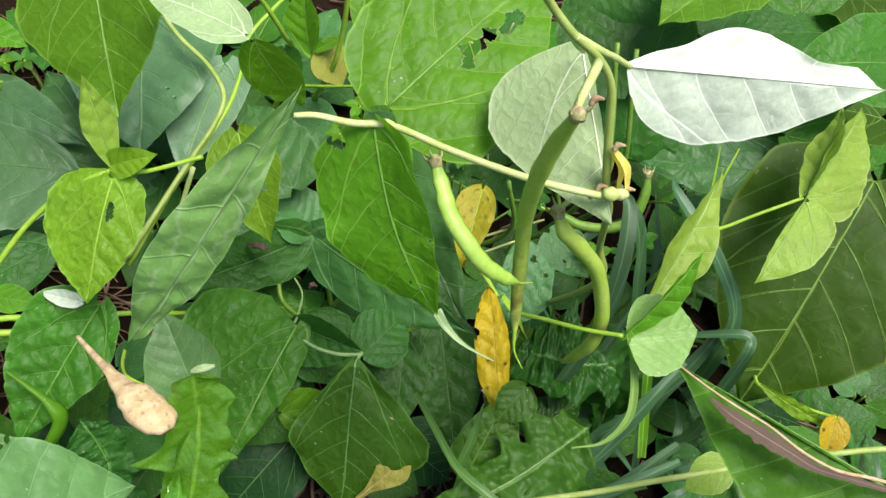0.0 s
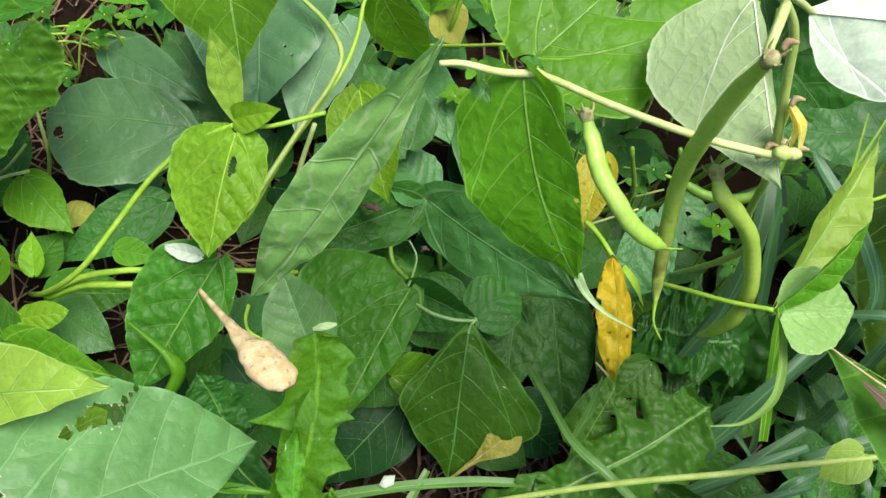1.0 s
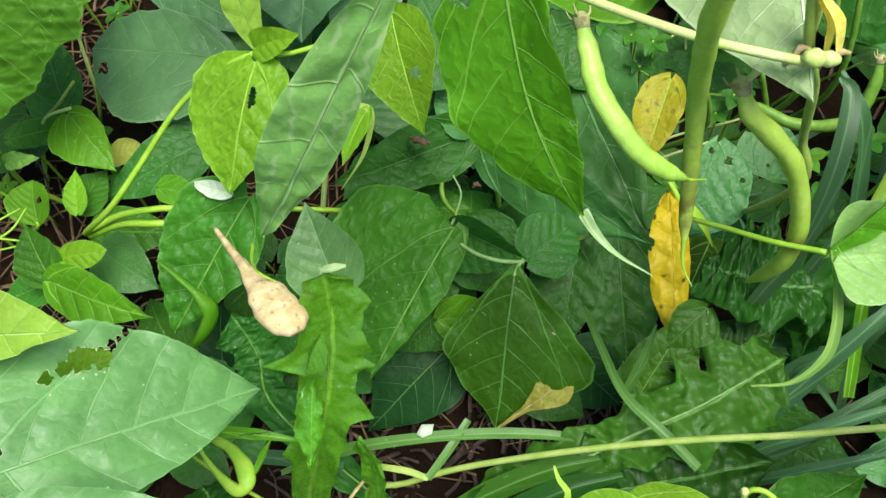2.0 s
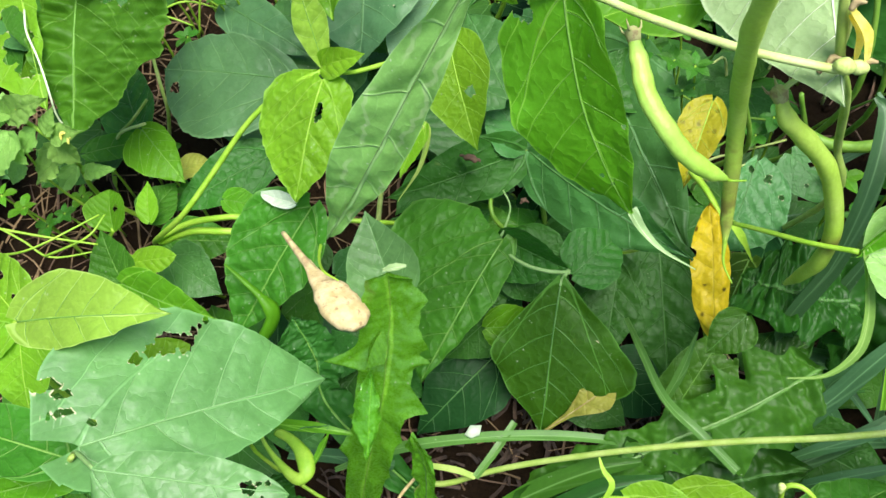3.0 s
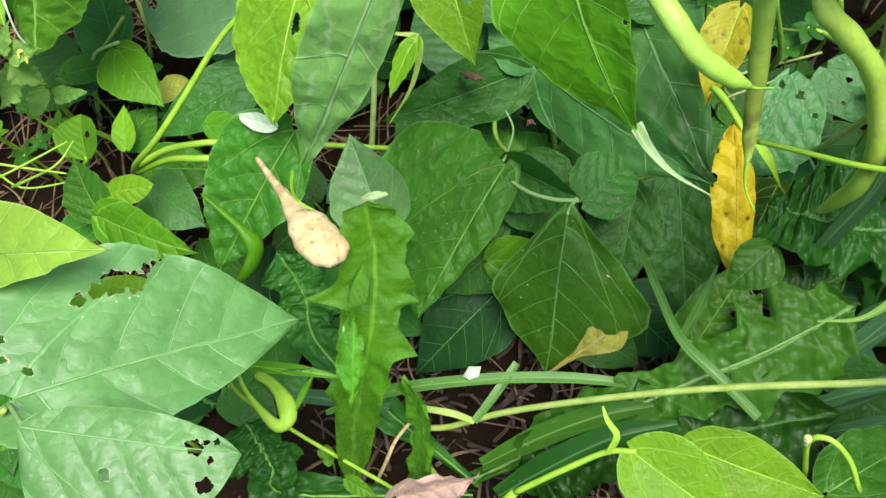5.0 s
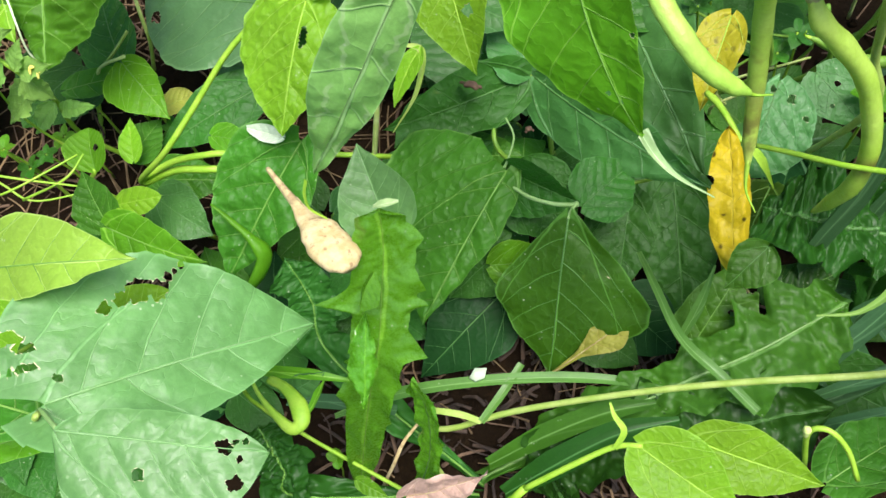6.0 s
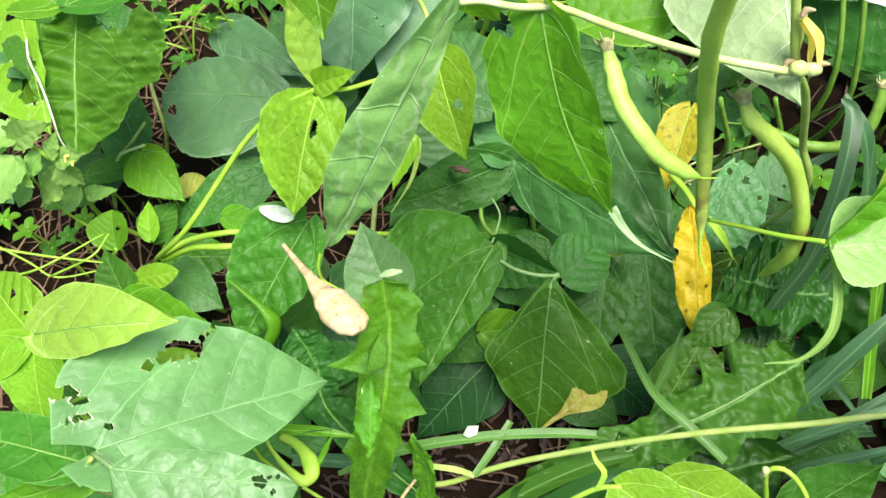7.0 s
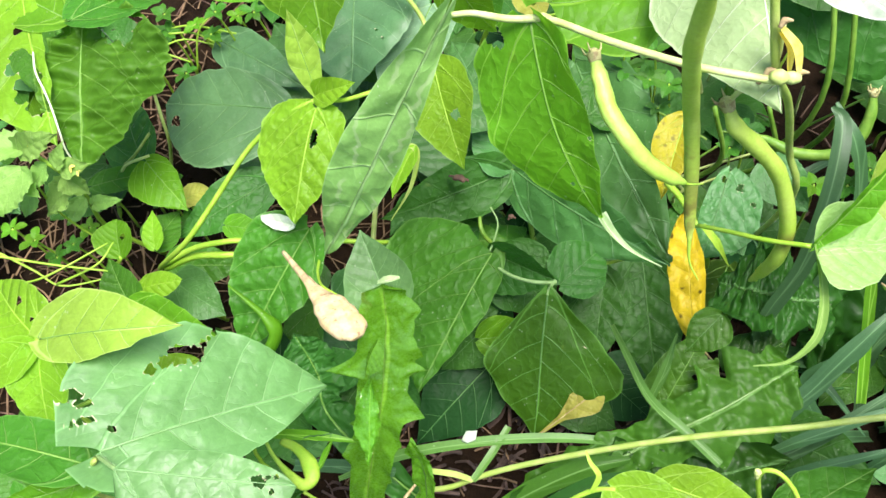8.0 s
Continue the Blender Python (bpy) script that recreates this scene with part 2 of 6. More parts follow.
TENDER = leaf_material("leaf_tender_pale", (0.30, 0.50, 0.055), (0.46, 0.64, 0.16), (0.42, 0.68, 0.04), through_light=0.4, blotch=(0.15, 0.38, 0.03), blotches=0.18, relief=0.6)
FRAIL = leaf_material("weed_pale_green", (0.235, 0.44, 0.085), (0.36, 0.54, 0.16), (0.36, 0.62, 0.08), through_light=0.36, blotches=0.1)
TRAIL = leaf_material("leaf_with_trails", (0.27, 0.50, 0.12), (0.36, 0.55, 0.21), (0.18, 0.50, 0.03), rough=0.44, through_light=0.3, speck=0.9, relief=0.6, blotch=(0.30, 0.45, 0.21), blotches=0.2, mines=0.3)
OLIVE = leaf_material("leaf_olive_green", (0.042, 0.108, 0.005), (0.15, 0.24, 0.03), (0.14, 0.32, 0.01), rough=0.5, through_light=0.35, relief=0.5, gloss=0.14, veined=0.7)
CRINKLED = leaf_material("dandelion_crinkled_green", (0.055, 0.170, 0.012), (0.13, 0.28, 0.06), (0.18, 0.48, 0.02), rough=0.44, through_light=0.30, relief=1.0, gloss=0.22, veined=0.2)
# darker copy of the dandelion green, with shade put into the colour
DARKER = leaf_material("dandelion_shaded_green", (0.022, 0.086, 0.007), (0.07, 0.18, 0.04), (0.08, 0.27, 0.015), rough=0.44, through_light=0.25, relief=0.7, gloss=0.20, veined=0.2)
STEM = stem_material("stem_pale_green", (0.44, 0.55, 0.14), (0.60, 0.68, 0.28))
STEM_WHITE = stem_material("stem_whitish", (0.62, 0.72, 0.44), (0.76, 0.82, 0.60))
STEM_LIME = stem_material("stem_lime", (0.22, 0.42, 0.02), (0.34, 0.52, 0.05))
STEM_MID = stem_material("stem_yellow_green", (0.26, 0.38, 0.06), (0.38, 0.47, 0.13))
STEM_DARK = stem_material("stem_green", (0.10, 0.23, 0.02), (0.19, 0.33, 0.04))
RIB = stem_material("leaf_rib", (0.12, 0.28, 0.03), (0.18, 0.35, 0.06))
RIB_PALE = stem_material("leaf_rib_pale", (0.17, 0.31, 0.08), (0.25, 0.40, 0.14))
RIB_DARK = stem_material("leaf_rib_dark", (0.055, 0.155, 0.026), (0.085, 0.20, 0.045))
RIB_SHEEN = stem_material("leaf_rib_greyish", (0.155, 0.315, 0.10), (0.20, 0.36, 0.14))
POD = stem_material("pod_green", (0.32, 0.50, 0.05), (0.42, 0.58, 0.10), rough=0.38, scale=45.0, stain=0.25, glow=0.25)
POD_OLD = stem_material("pod_ripening", (0.42, 0.62, 0.07), (0.50, 0.68, 0.13), glow=0.25, rough=0.36, scale=45.0, stain=0.35, stain_scale=32.0, stain_from=0.56)
# lit copy of the pod green, brightness set by colour
POD_LIT = stem_material("pod_lit_green", (0.32, 0.56, 0.06), (0.44, 0.66, 0.12), rough=0.36, scale=45.0)
CALYX = stem_material("calyx_brown", (0.28, 0.185, 0.09), (0.50, 0.43, 0.20), rough=0.75, scale=200.0, glow=0.0)
CALYX_PALE = stem_material("calyx_pale", (0.34, 0.36, 0.12), (0.46, 0.44, 0.20), rough=0.6, scale=160.0, stain=0.6, stain_scale=200.0, stain_from=0.5)
PETAL = stem_material("petal_yellow", (0.85, 0.70, 0.03), (0.88, 0.80, 0.25), rough=0.6, scale=160.0, glow=0.3)
HUSK = stem_material("papery_husk", (0.44, 0.33, 0.14), (0.60, 0.49, 0.27), rough=0.8, scale=190.0, glow=0.08, stain=0.6, stain_scale=240.0, stain_from=0.57)
# the darker of the two tones carries the shade over the straw
STRAW = stem_material("straw", (0.065, 0.038, 0.015), (0.24, 0.155, 0.075), rough=0.8, scale=60.0, glow=0.0)
BARK = stem_material("dead_stalk", (0.06, 0.033, 0.020), (0.14, 0.085, 0.05), rough=0.85, scale=80.0, glow=0.0)
# darker tones of the dead stalk colour
BARK_DARK = stem_material("dead_stalk_dark", (0.020, 0.012, 0.008), (0.070, 0.042, 0.027), rough=0.8, scale=80.0, glow=0.0)
SOIL = soil_material()

# ---- ground ----


def step(a, b, x):
    t = min(1.0, max(0.0, (x - a) / (b - a)))
    return t * t * (3 - 2 * t)


def ground_z(x, y):
    """The bed falls a little towards the grass."""
    d = math.hypot(x, y - 0.25)
    z = -0.116 - 0.040 * step(-0.02, 0.16, x) * step(1.2, 0.5, d)
    z += 0.010 * noise.noise((x * 9, y * 9, 0.3)) + 0.005 * noise.noise((x * 31, y * 31, 1.7))
    return z if d < 3 else -0.116


def ground():
    bm = bmesh.new()
    ring = [0.012 * i for i in range(81)]
    edge = [-120.0, -30.0, -8.0, -3.0, -1.6, -1.0, -0.7] + [-0.48 + r for r in ring] + [0.7, 1.0, 1.6, 3.0, 8.0, 30.0, 120.0]
    grid = [[bm.verts.new((x + 0.0, y + 0.25, ground_z(x, y + 0.25))) for x in edge] for y in edge]
    for j in range(len(edge) - 1):
        for i in range(len(edge) - 1):
            bm.faces.new((grid[j][i], grid[j][i + 1], grid[j + 1][i + 1], grid[j + 1][i]))
    me = bpy.data.meshes.new("ground")
    bm.to_mesh(me)
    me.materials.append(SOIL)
    me.shade_smooth()
    tagged(new("ground", me), "dark brown garden soil strewn with dry straw", "soil", kind="structure")


ground()

# ---- builders ----


def thing(name, at, label, category, group="", kind=""):
    ob = new(name)
    ob.location = at
    ob.empty_display_size = 0.02
    return tagged(ob, label, category, group, kind)


def rest(x, y, lift=0.0):
    return (x, y, ground_z(x, y) + lift)


def part(name, data, material, parent, label=""):
    """Links a mesh (in the world's metres) as one part of a thing or of another part."""
    if isinstance(data, bmesh.types.BMesh):
        me = bpy.data.meshes.new(name)
        data.to_mesh(me)
        data.free()
    else:
        me = data
    for m in material if isinstance(material, (list, tuple)) else (material,):
        me.materials.append(m)
    me.shade_smooth()
    ob = new(name, me)
    ob.parent = parent
    at, p = Vector((0, 0, 0)), parent
    while p:
        at += p.location
        p = p.parent
    me.transform(Matrix.Translation(-at))
    return tagged(ob, label)


def spline(points, n):
    """n + 1 points along a smooth line through points."""
    p = [Vector(q) for q in points]
    if len(p) == 2:
        return [p[0].lerp(p[1], i / n) for i in range(n + 1)]
    p = [p[0] * 2 - p[1]] + p + [p[-1] * 2 - p[-2]]
    cuts = len(p) - 3
    out = []
    for i in range(n + 1):
        u = i / n * cuts
        k = min(int(u), cuts - 1)
        t = u - k
        a, b, c, d = p[k : k + 4]
        out.append(0.5 * (2 * b + (c - a) * t + (2 * a - 5 * b + 4 * c - d) * t * t + (3 * b - a - 3 * c + d) * t ** 3))
    return out


def tube_mesh(points, radii, n=24, sides=8, flat=1.0, lumps=0.0, lump_count=7, bm=None, twist=0.0):
    """A round stalk through points; radii are spread evenly over its length."""
    bm = bm or bmesh.new()
    line = spline(points, n)
    rings = []
    normal = None
    for i, q in enumerate(line):
        d = (line[min(i + 1, n)] - line[max(i - 1, 0)]).normalized()
        if normal is None:
            normal = d.cross(Vector((0.31, 0.17, 0.93))).normalized()
        normal = (normal - d * normal.dot(d)).normalized()
        other = d.cross(normal)
        u = i / n * (len(radii) - 1)
        k = min(int(u), len(radii) - 2)
        r = radii[k] + (radii[k + 1] - radii[k]) * (u - k)
        r *= 1 + lumps * math.cos(2 * math.pi * lump_count * i / n)
        r *= 1 + 0.05 * noise.noise(q * 160)
        ring = []
        for j in range(sides):
            a = 2 * math.pi * j / sides + twist * i / n
            ring.append(bm.verts.new(q + normal * (math.cos(a) * r) + other * (math.sin(a) * r * flat)))
        rings.append(ring)
    for a, b in zip(rings, rings[1:]):
        for j in range(sides):
            bm.faces.new((a[j], a[(j + 1) % sides], b[(j + 1) % sides], b[j]))
    bm.faces.new(rings[0][::-1])
    bm.faces.new(rings[-1])
    return bm


def stalk(parent, points, r0, r1, material=None, name="stem", label="", n=22, sides=8):
    return part(name, tube_mesh(points, (r0, r1), n, sides), material or STEM, parent, label)


SHAPES = {
    "ovate": ((0, 0.1), (0.03, 0.42), (0.09, 0.74), (0.18, 0.93), (0.3, 1), (0.45, 0.93), (0.62, 0.70), (0.78, 0.41), (0.9, 0.16), (0.96, 0.06), (1, 0)),
    "broad": ((0, 0.15), (0.03, 0.6), (0.1, 0.88), (0.22, 1), (0.4, 0.97), (0.58, 0.8), (0.75, 0.54), (0.88, 0.26), (0.95, 0.1), (1, 0)),
    "rhomb": ((0, 0.03), (0.1, 0.29), (0.25, 0.66), (0.38, 0.92), (0.47, 1), (0.57, 0.95), (0.72, 0.64), (0.86, 0.27), (0.95, 0.08), (1, 0)),
    "lance": ((0, 0.04), (0.08, 0.32), (0.22, 0.7), (0.4, 0.97), (0.5, 1), (0.62, 0.88), (0.75, 0.56), (0.88, 0.26), (0.95, 0.12), (1, 0)),
    "shield": ((0, 0.2), (0.04, 0.6), (0.12, 0.95), (0.22, 1), (0.4, 0.97), (0.58, 0.86), (0.75, 0.68), (0.87, 0.43), (0.95, 0.17), (1, 0)),
    "round": ((0, 0.1), (0.06, 0.5), (0.2, 0.85), (0.45, 1), (0.65, 0.92), (0.82, 0.66), (0.94, 0.32), (1, 0)),
    "cordate": ((0, 0.35), (0.03, 0.72), (0.09, 0.95), (0.18, 1), (0.32, 0.97), (0.48, 0.84), (0.64, 0.63), (0.78, 0.40), (0.9, 0.18), (1, 0)),
    "torn": ((0, 0.08), (0.1, 0.36), (0.2, 0.52), (0.3, 0.86), (0.4, 1), (0.5, 0.95), (0.6, 0.72), (0.68, 0.5), (0.74, 0.42), (0.92, 0.42), (0.935, 0.12), (1, 0)),
    "sickle": ((0, 0.05), (0.15, 0.55), (0.3, 0.92), (0.42, 1), (0.55, 0.9), (0.7, 0.66), (0.85, 0.34), (1, 0)),
    "lobed": ((0, 0.28), (0.1, 0.52), (0.25, 0.8), (0.4, 1), (0.55, 1), (0.68, 0.88), (0.76, 0.6), (0.85, 0.44), (0.93, 0.27), (1, 0)),
    "drop": ((0, 0.07), (0.2, 0.1), (0.4, 0.2), (0.55, 0.5), (0.72, 0.95), (0.82, 1), (0.93, 0.7), (1, 0)),
}


def outline(shape, v):
    pts = SHAPES[shape]
    for (a, wa), (b, wb) in zip(pts, pts[1:]):
        if v <= b:
            return wa + (wb - wa) * (v - a) / (b - a)
    return 0.0


def smooth_outline(shape, v):
    return sum(outline(shape, min(1, max(0, v + o))) for o in (-0.025, 0, 0.025)) / 3 if 0.03 < v < 0.97 else outline(shape, v)


def ragged(hole, v, x, ph):
    a = math.atan2(x - hole[1], v - hole[0])
    return hole[2] * (1 + 0.55 * noise.noise((math.cos(a) * 1.6 + ph, math.sin(a) * 1.6, hole[0] * 30)) + 0.25 * noise.noise((math.cos(a) * 5, math.sin(a) * 5 + ph, hole[1] * 30)))


def vein_lines(rows, nv, nu, eaten, up, length):
    """Lines on the blade: two strong veins from its foot and five pairs of side veins, cut short at rims and holes."""
    half = nu // 2

    def spot(v, x, side):
        j = min(nv - 1, max(0, int(v * nv)))
        f = v * nv - j
        out = []
        for row in (rows[j], rows[j + 1]):
            xs = [abs(q[1]) for q in (row[half:] if side > 0 else row[half::-1])]
            if x > xs[-1] * 0.97:
                return None
            k = next(i for i in range(len(xs) - 1) if xs[i + 1] >= x)
            g = (x - xs[k]) / max(xs[k + 1] - xs[k], 1e-9)
            a, b = row[half + side * k][0].co, row[half + side * (k + 1)][0].co
            out.append(a.lerp(b, g))
        return out[0].lerp(out[1], f) + up * 0.0001

    lines = []
    for side in (-1, 1):
        for n in range(-1, 5):
            pts = []
            for i in range(40):
                x = i * 0.016
                v = 0.75 * x + 2.6 * x * x if n < 0 else (n + 0.5) / 5.5 - 0.022 * side + 0.55 * x + 0.9 * x * x
                if not 0.004 < v + 0.005 < 0.97 or any(math.hypot(v - h[0], side * x - h[1]) < h[2] * 1.2 for h in eaten):
                    break
                q = spot(max(v, 0.004), x, side)
                if q is None:
                    break
                pts.append(q)
            if len(pts) > 4:
                lines.append((pts, (0.0036 if n < 0 else 0.0021) * length))
    return lines


def blade_mesh(base, tip, across, shape="ovate", fold=0.25, bow=0.06, side_bend=0.0, curl=0.0, left=1.0, right=1.0, holes=(), bites=(), teeth=0.0, tooth_count=7, wave=0.02, quilt=0.012, seed=0, fine=1.0, flip=False, heart=0.07, wrinkle=0.0, cup=0.0):
    """A leaf blade from its foot to its tip; across spans its widest place. fold: how steeply the halves rise from the midrib;
    bow: how far the midrib arches (share of the length); curl: the tip bends down; left, right: widths of the halves;
    holes: (along, aside, radius) eaten through the blade; bites: the same, at the rim.
    shape: one outline, or one for each half; cup: the halves curve up to their rims (share of the half width)."""
    base, tip, across = Vector(base), Vector(tip), Vector(across)
    axis = tip - base
    length = axis.length
    ax = axis / length
    across = across - ax * across.dot(ax)
    half = across.length / 2
    sx = across.normalized()
    up = ax.cross(sx)
    if up.z < 0 and not flip:
        up = -up
    if flip and up.z > 0:
        up = -up
    nv, nu = max(10, int(34 * fine)), max(6, int(20 * fine))
    rng = random.Random(seed)
    ph = rng.uniform(0, 50)
    bm = bmesh.new()
    uvl = bm.loops.layers.uv.new("UVMap")
    wear = bm.verts.layers.float.new("wear")
    rim = bm.verts.layers.float.new("rim")
    size = bm.verts.layers.float.new("size")
    uvs = {}
    rows = []
    for j in range(nv + 1):
        v = j / nv
        both = [smooth_outline(q, v) for q in ((shape, shape) if isinstance(shape, str) else shape)]
        row = []
        for i in range(nu + 1):
            u = 2 * i / nu - 1
            au = abs(u)
            sgn = right if u > 0 else left
            hw = half * both[1 if u > 0 else 0] * sgn
            if teeth:
                ph2 = v * tooth_count + (0.35 if u > 0 else 0.0) + 0.13 * math.sin(v * 17 + ph)
                saw = ph2 - math.floor(ph2)
                cut = teeth * (1 - saw) ** 0.8 * min(1, 6 * (1 - v)) * min(1, 8 * v)
                hw *= 1 - cut * (0.75 + 0.5 * noise.noise((math.floor(ph2) * 3.1, seed, u > 0)))
            hw *= 1 + 0.06 * noise.noise((v * 6, sgn * 3 + ph, u > 0)) + 0.02 * noise.noise((v * 24, sgn * 3 + ph, u > 0))
            x = hw * u
            # lateral veins lean to the tip
            vv = v + 0.02 * au * math.sin(math.pi * v) - heart * au ** 1.5 * max(0.0, 1 - v / 0.3)
            xn = x / length
            z = fold * abs(x) + cup * x * x / half + bow * length * 4 * v * (1 - v)
            z -= curl * length * max(0.0, v - 0.5) ** 2 * 4
            s = v - 0.55 * abs(xn) - 0.9 * xn * xn + (0.022 if x > 0 else -0.022)
            puff = 2.2 * abs(math.cos(math.pi * s * 5.5)) - 1.1
            z += quilt * length * 0.62 * puff * min(1, 5 * au) * (1 - 0.3 * au) * (1 + 0.7 * noise.noise((v * 9 + ph, xn * 9, 4.0)))
            z += quilt * length * 0.5 * min(1, 5 * au) * noise.noise((v * 21 + ph, xn * 21, 2.0))
            z += wave * length * (0.35 + au * au) * noise.noise((v * 3.2 + ph, u * 1.6, ph))
            z += wave * 1.3 * length * au ** 3 * noise.noise((v * 8 + ph, u, ph + 9))
            if wrinkle:
                z += wrinkle * length * min(1, 4 * au) * (noise.noise((v * 15 + 5 * abs(xn) + ph, xn * 3.2, 3.0)) + 0.45 * noise.noise((v * 29 - 5 * xn, xn * 5 + ph, 7.0)))
            bend = side_bend * length * 4 * v * (1 - v)
            q = base + ax * (vv * length) + sx * (x + bend) + up * z
            vert = bm.verts.new(q)
            vert[rim] = au
            vert[size] = min(1.0, length / 0.12)
            uvs[vert] = (0.5 + xn, v)
            row.append((vert, xn, v))
        rows.append(row)
    eaten = [*holes, *bites]
    side_lines = vein_lines(rows, nv, nu, eaten, up, length) if fine >= 1.0 and length > 0.03 else []
    cut = {}
    for j in range(nv):
        for i in range(nu):
            quad = [rows[j][i], rows[j][i + 1], rows[j + 1][i + 1], rows[j + 1][i]]
            cv, cx = sum(q[2] for q in quad) / 4, sum(q[1] for q in quad) / 4
            gone = None
            for hole in eaten:
                if math.hypot(cv - hole[0], cx - hole[1]) < ragged(hole, cv, cx, ph):
                    gone = hole
            if gone:
                for q in quad:
                    cut[q[0]] = gone
                continue
            f = bm.faces.new([q[0] for q in quad])
            for loop in f.loops:
                loop[uvl].uv = uvs[loop.vert]
    for row in rows:
        for vert, xn, v in row:
            near = 0.0
            for hv, hx, hr in eaten:
                d = math.hypot(v - hv, xn - hx)
                near = max(near, 1 - max(0, d - ragged((hv, hx, hr), v, xn, ph)) / 0.004)
            vert[wear] = max(0.0, near)
            hole = cut.get(vert)
            if hole and vert.link_faces:
                d = math.hypot(v - hole[0], xn - hole[1])
                pull = (ragged(hole, v, xn, ph) - d) / max(d, 1e-6)
                pull = max(-0.6, min(1.5, pull))
                vert.co += (ax * (v - hole[0]) + sx * (xn - hole[1])) * pull * length
    lone = [v for v in bm.verts if not v.link_faces]
    bmesh.ops.delete(bm, geom=lone, context="VERTS")
    mid = [rows[j][nu // 2][0] for j in range(0, nv + 1)]
    centre = [q.co.copy() + up * 0.00015 for q in mid if q.is_valid]
    return bm, centre, length, side_lines


SEED = [0]


def leaf(parent, base, tip, across, material=None, rib=None, name="leaf", label="", ribbed=True, **more):
    """One leaflet: its blade, and its midrib as a part of it."""
    SEED[0] += 1
    bm, centre, length, lines = blade_mesh(base, tip, across, seed=SEED[0], **more)
    ob = part(name, bm, material or GREEN, parent, label)
    if ribbed and length > 0.02:
        r = min(0.0006, 0.0062 * length)
        rib = rib or (RIB_DARK if material in (DARK, GREY, BLACKISH, MOSS, SILVER) else STEM_WHITE if material in (PALE, WHITE) else STEM_LIME if material is LIME else RIB_PALE if material is TRAIL else RIB_SHEEN if material is SHEEN else RIB)
        part("midrib", tube_mesh(centre[:-2], (r, r * 0.75, r * 0.25), 20, 6, 0.6), rib, ob)
        if lines and material is not WHITE:
            # the large leaves get each side vein by itself
            bm = bmesh.new()
            for pts, r in lines:
                tube_mesh(pts, (r, r * 0.7, r * 0.25), len(pts) - 1, 4, 0.6, bm=bm)
                if more.get("fine", 1.0) >= 1.8:
                    part("side_vein", bm, rib, ob)
                    bm = bmesh.new()
            if bm.verts:
                part("venation", bm, rib, ob)
    return ob


def strip_mesh(points, widths, normal=(0, 0, 1), n=26, keel=0.25, across=4, seed=0, frayed=0.0):
    """A grass blade or ribbon: a keeled strip through points, that turns from normal."""
    bm = bmesh.new()
    uvl = bm.loops.layers.uv.new("UVMap")
    line = spline(points, n)
    rows = []
    up = Vector(normal)
    for i, q in enumerate(line):
        d = (line[min(i + 1, n)] - line[max(i - 1, 0)]).normalized()
        want = Vector(normal) - d * Vector(normal).dot(d)
        up = (want if want.length > 0.3 else up - d * up.dot(d) + want).normalized()
        s = d.cross(up)
        u = i / n * (len(widths) - 1)
        k = min(int(u), len(widths) - 2)
        w = widths[k] + (widths[k + 1] - widths[k]) * (u - k)
        w *= 1 + frayed * (noise.noise((i * 0.37, seed, 4.0)) + 0.4 * noise.noise((i * 1.3, seed, 8.0)))
        row = []
        for j in range(across + 1):
            a = 2 * j / across - 1
            row.append(bm.verts.new(q + s * (a * w / 2) + up * (keel * abs(a) * w / 2 + 0.03 * w * noise.noise((i * 0.4, a * 2, seed)))))
        rows.append(row)
    for i in range(n):
        for j in range(across):
            f = bm.faces.new((rows[i][j], rows[i][j + 1], rows[i + 1][j + 1], rows[i + 1][j]))
            for loop, (a, b) in zip(f.loops, ((i, j), (i, j + 1), (i + 1, j + 1), (i + 1, j))):
                loop[uvl].uv = (0.5 + 0.1 * (b / across - 0.5), a / n * 0.1 + 0.03)
    return bm


def ribbon(parent, points, widths, material=None, normal=(0, 0, 1), name="blade", label="", **more):
    SEED[0] += 1
    return part(name, strip_mesh(points, widths, normal, seed=SEED[0], **more), material or GRASS, parent, label)


def pod(parent, points, r, material, beak=0.02, label="", browned=None):
    """A bean pod: swollen over its seeds, with a thin curved beak and a withered calyx at its stalk."""
    p = [Vector(q) for q in points]
    ob = part("pod", tube_mesh(p, (r * 0.55, r * 0.9, r, r, r * 1.03, r, r, r * 0.95, r * 0.75, r * 0.3), 60, 12, 0.86, 0.035, 8), material, parent, label)
    if browned:
        me = ob.data
        layer = me.attributes.new("mark", "FLOAT", "POINT")
        for i in range(61 * 12):
            layer.data[i].value = max(0.0, 1 - abs(i // 12 / 60 - browned[0]) / browned[1]) * browned[2]
    d = (p[-1] - p[-2]).normalized()
    part("beak", tube_mesh([p[-1] - d * 0.002, p[-1] + d * beak * 0.5, p[-1] + d * beak + Vector((0.003, -0.002, 0.003))], (r * 0.34, r * 0.16, r * 0.08), 10, 6), STEM_LIME, ob)
    u = (p[0] - p[1]).normalized()
    bm = tube_mesh([p[0] - u * 0.0015, p[0] + u * 0.002, p[0] + u * 0.004], (r * 0.62, r * 0.8, r * 0.4), 6, 9)
    side = u.cross(Vector((0.2, 0.9, 0.1))).normalized()
    for a in range(4):
        turn = Matrix.Rotation(a * 1.6, 3, u) @ side
        tube_mesh([p[0] + u * 0.002 + turn * r * 0.45, p[0] + u * 0.003 + turn * r * 0.9, p[0] + turn * r * 1.1 + u * 0.006], (r * 0.2, r * 0.14, r * 0.05), 4, 5, bm=bm)
    part("calyx", bm, CALYX_PALE, ob, "withered pale calyx")
    return ob

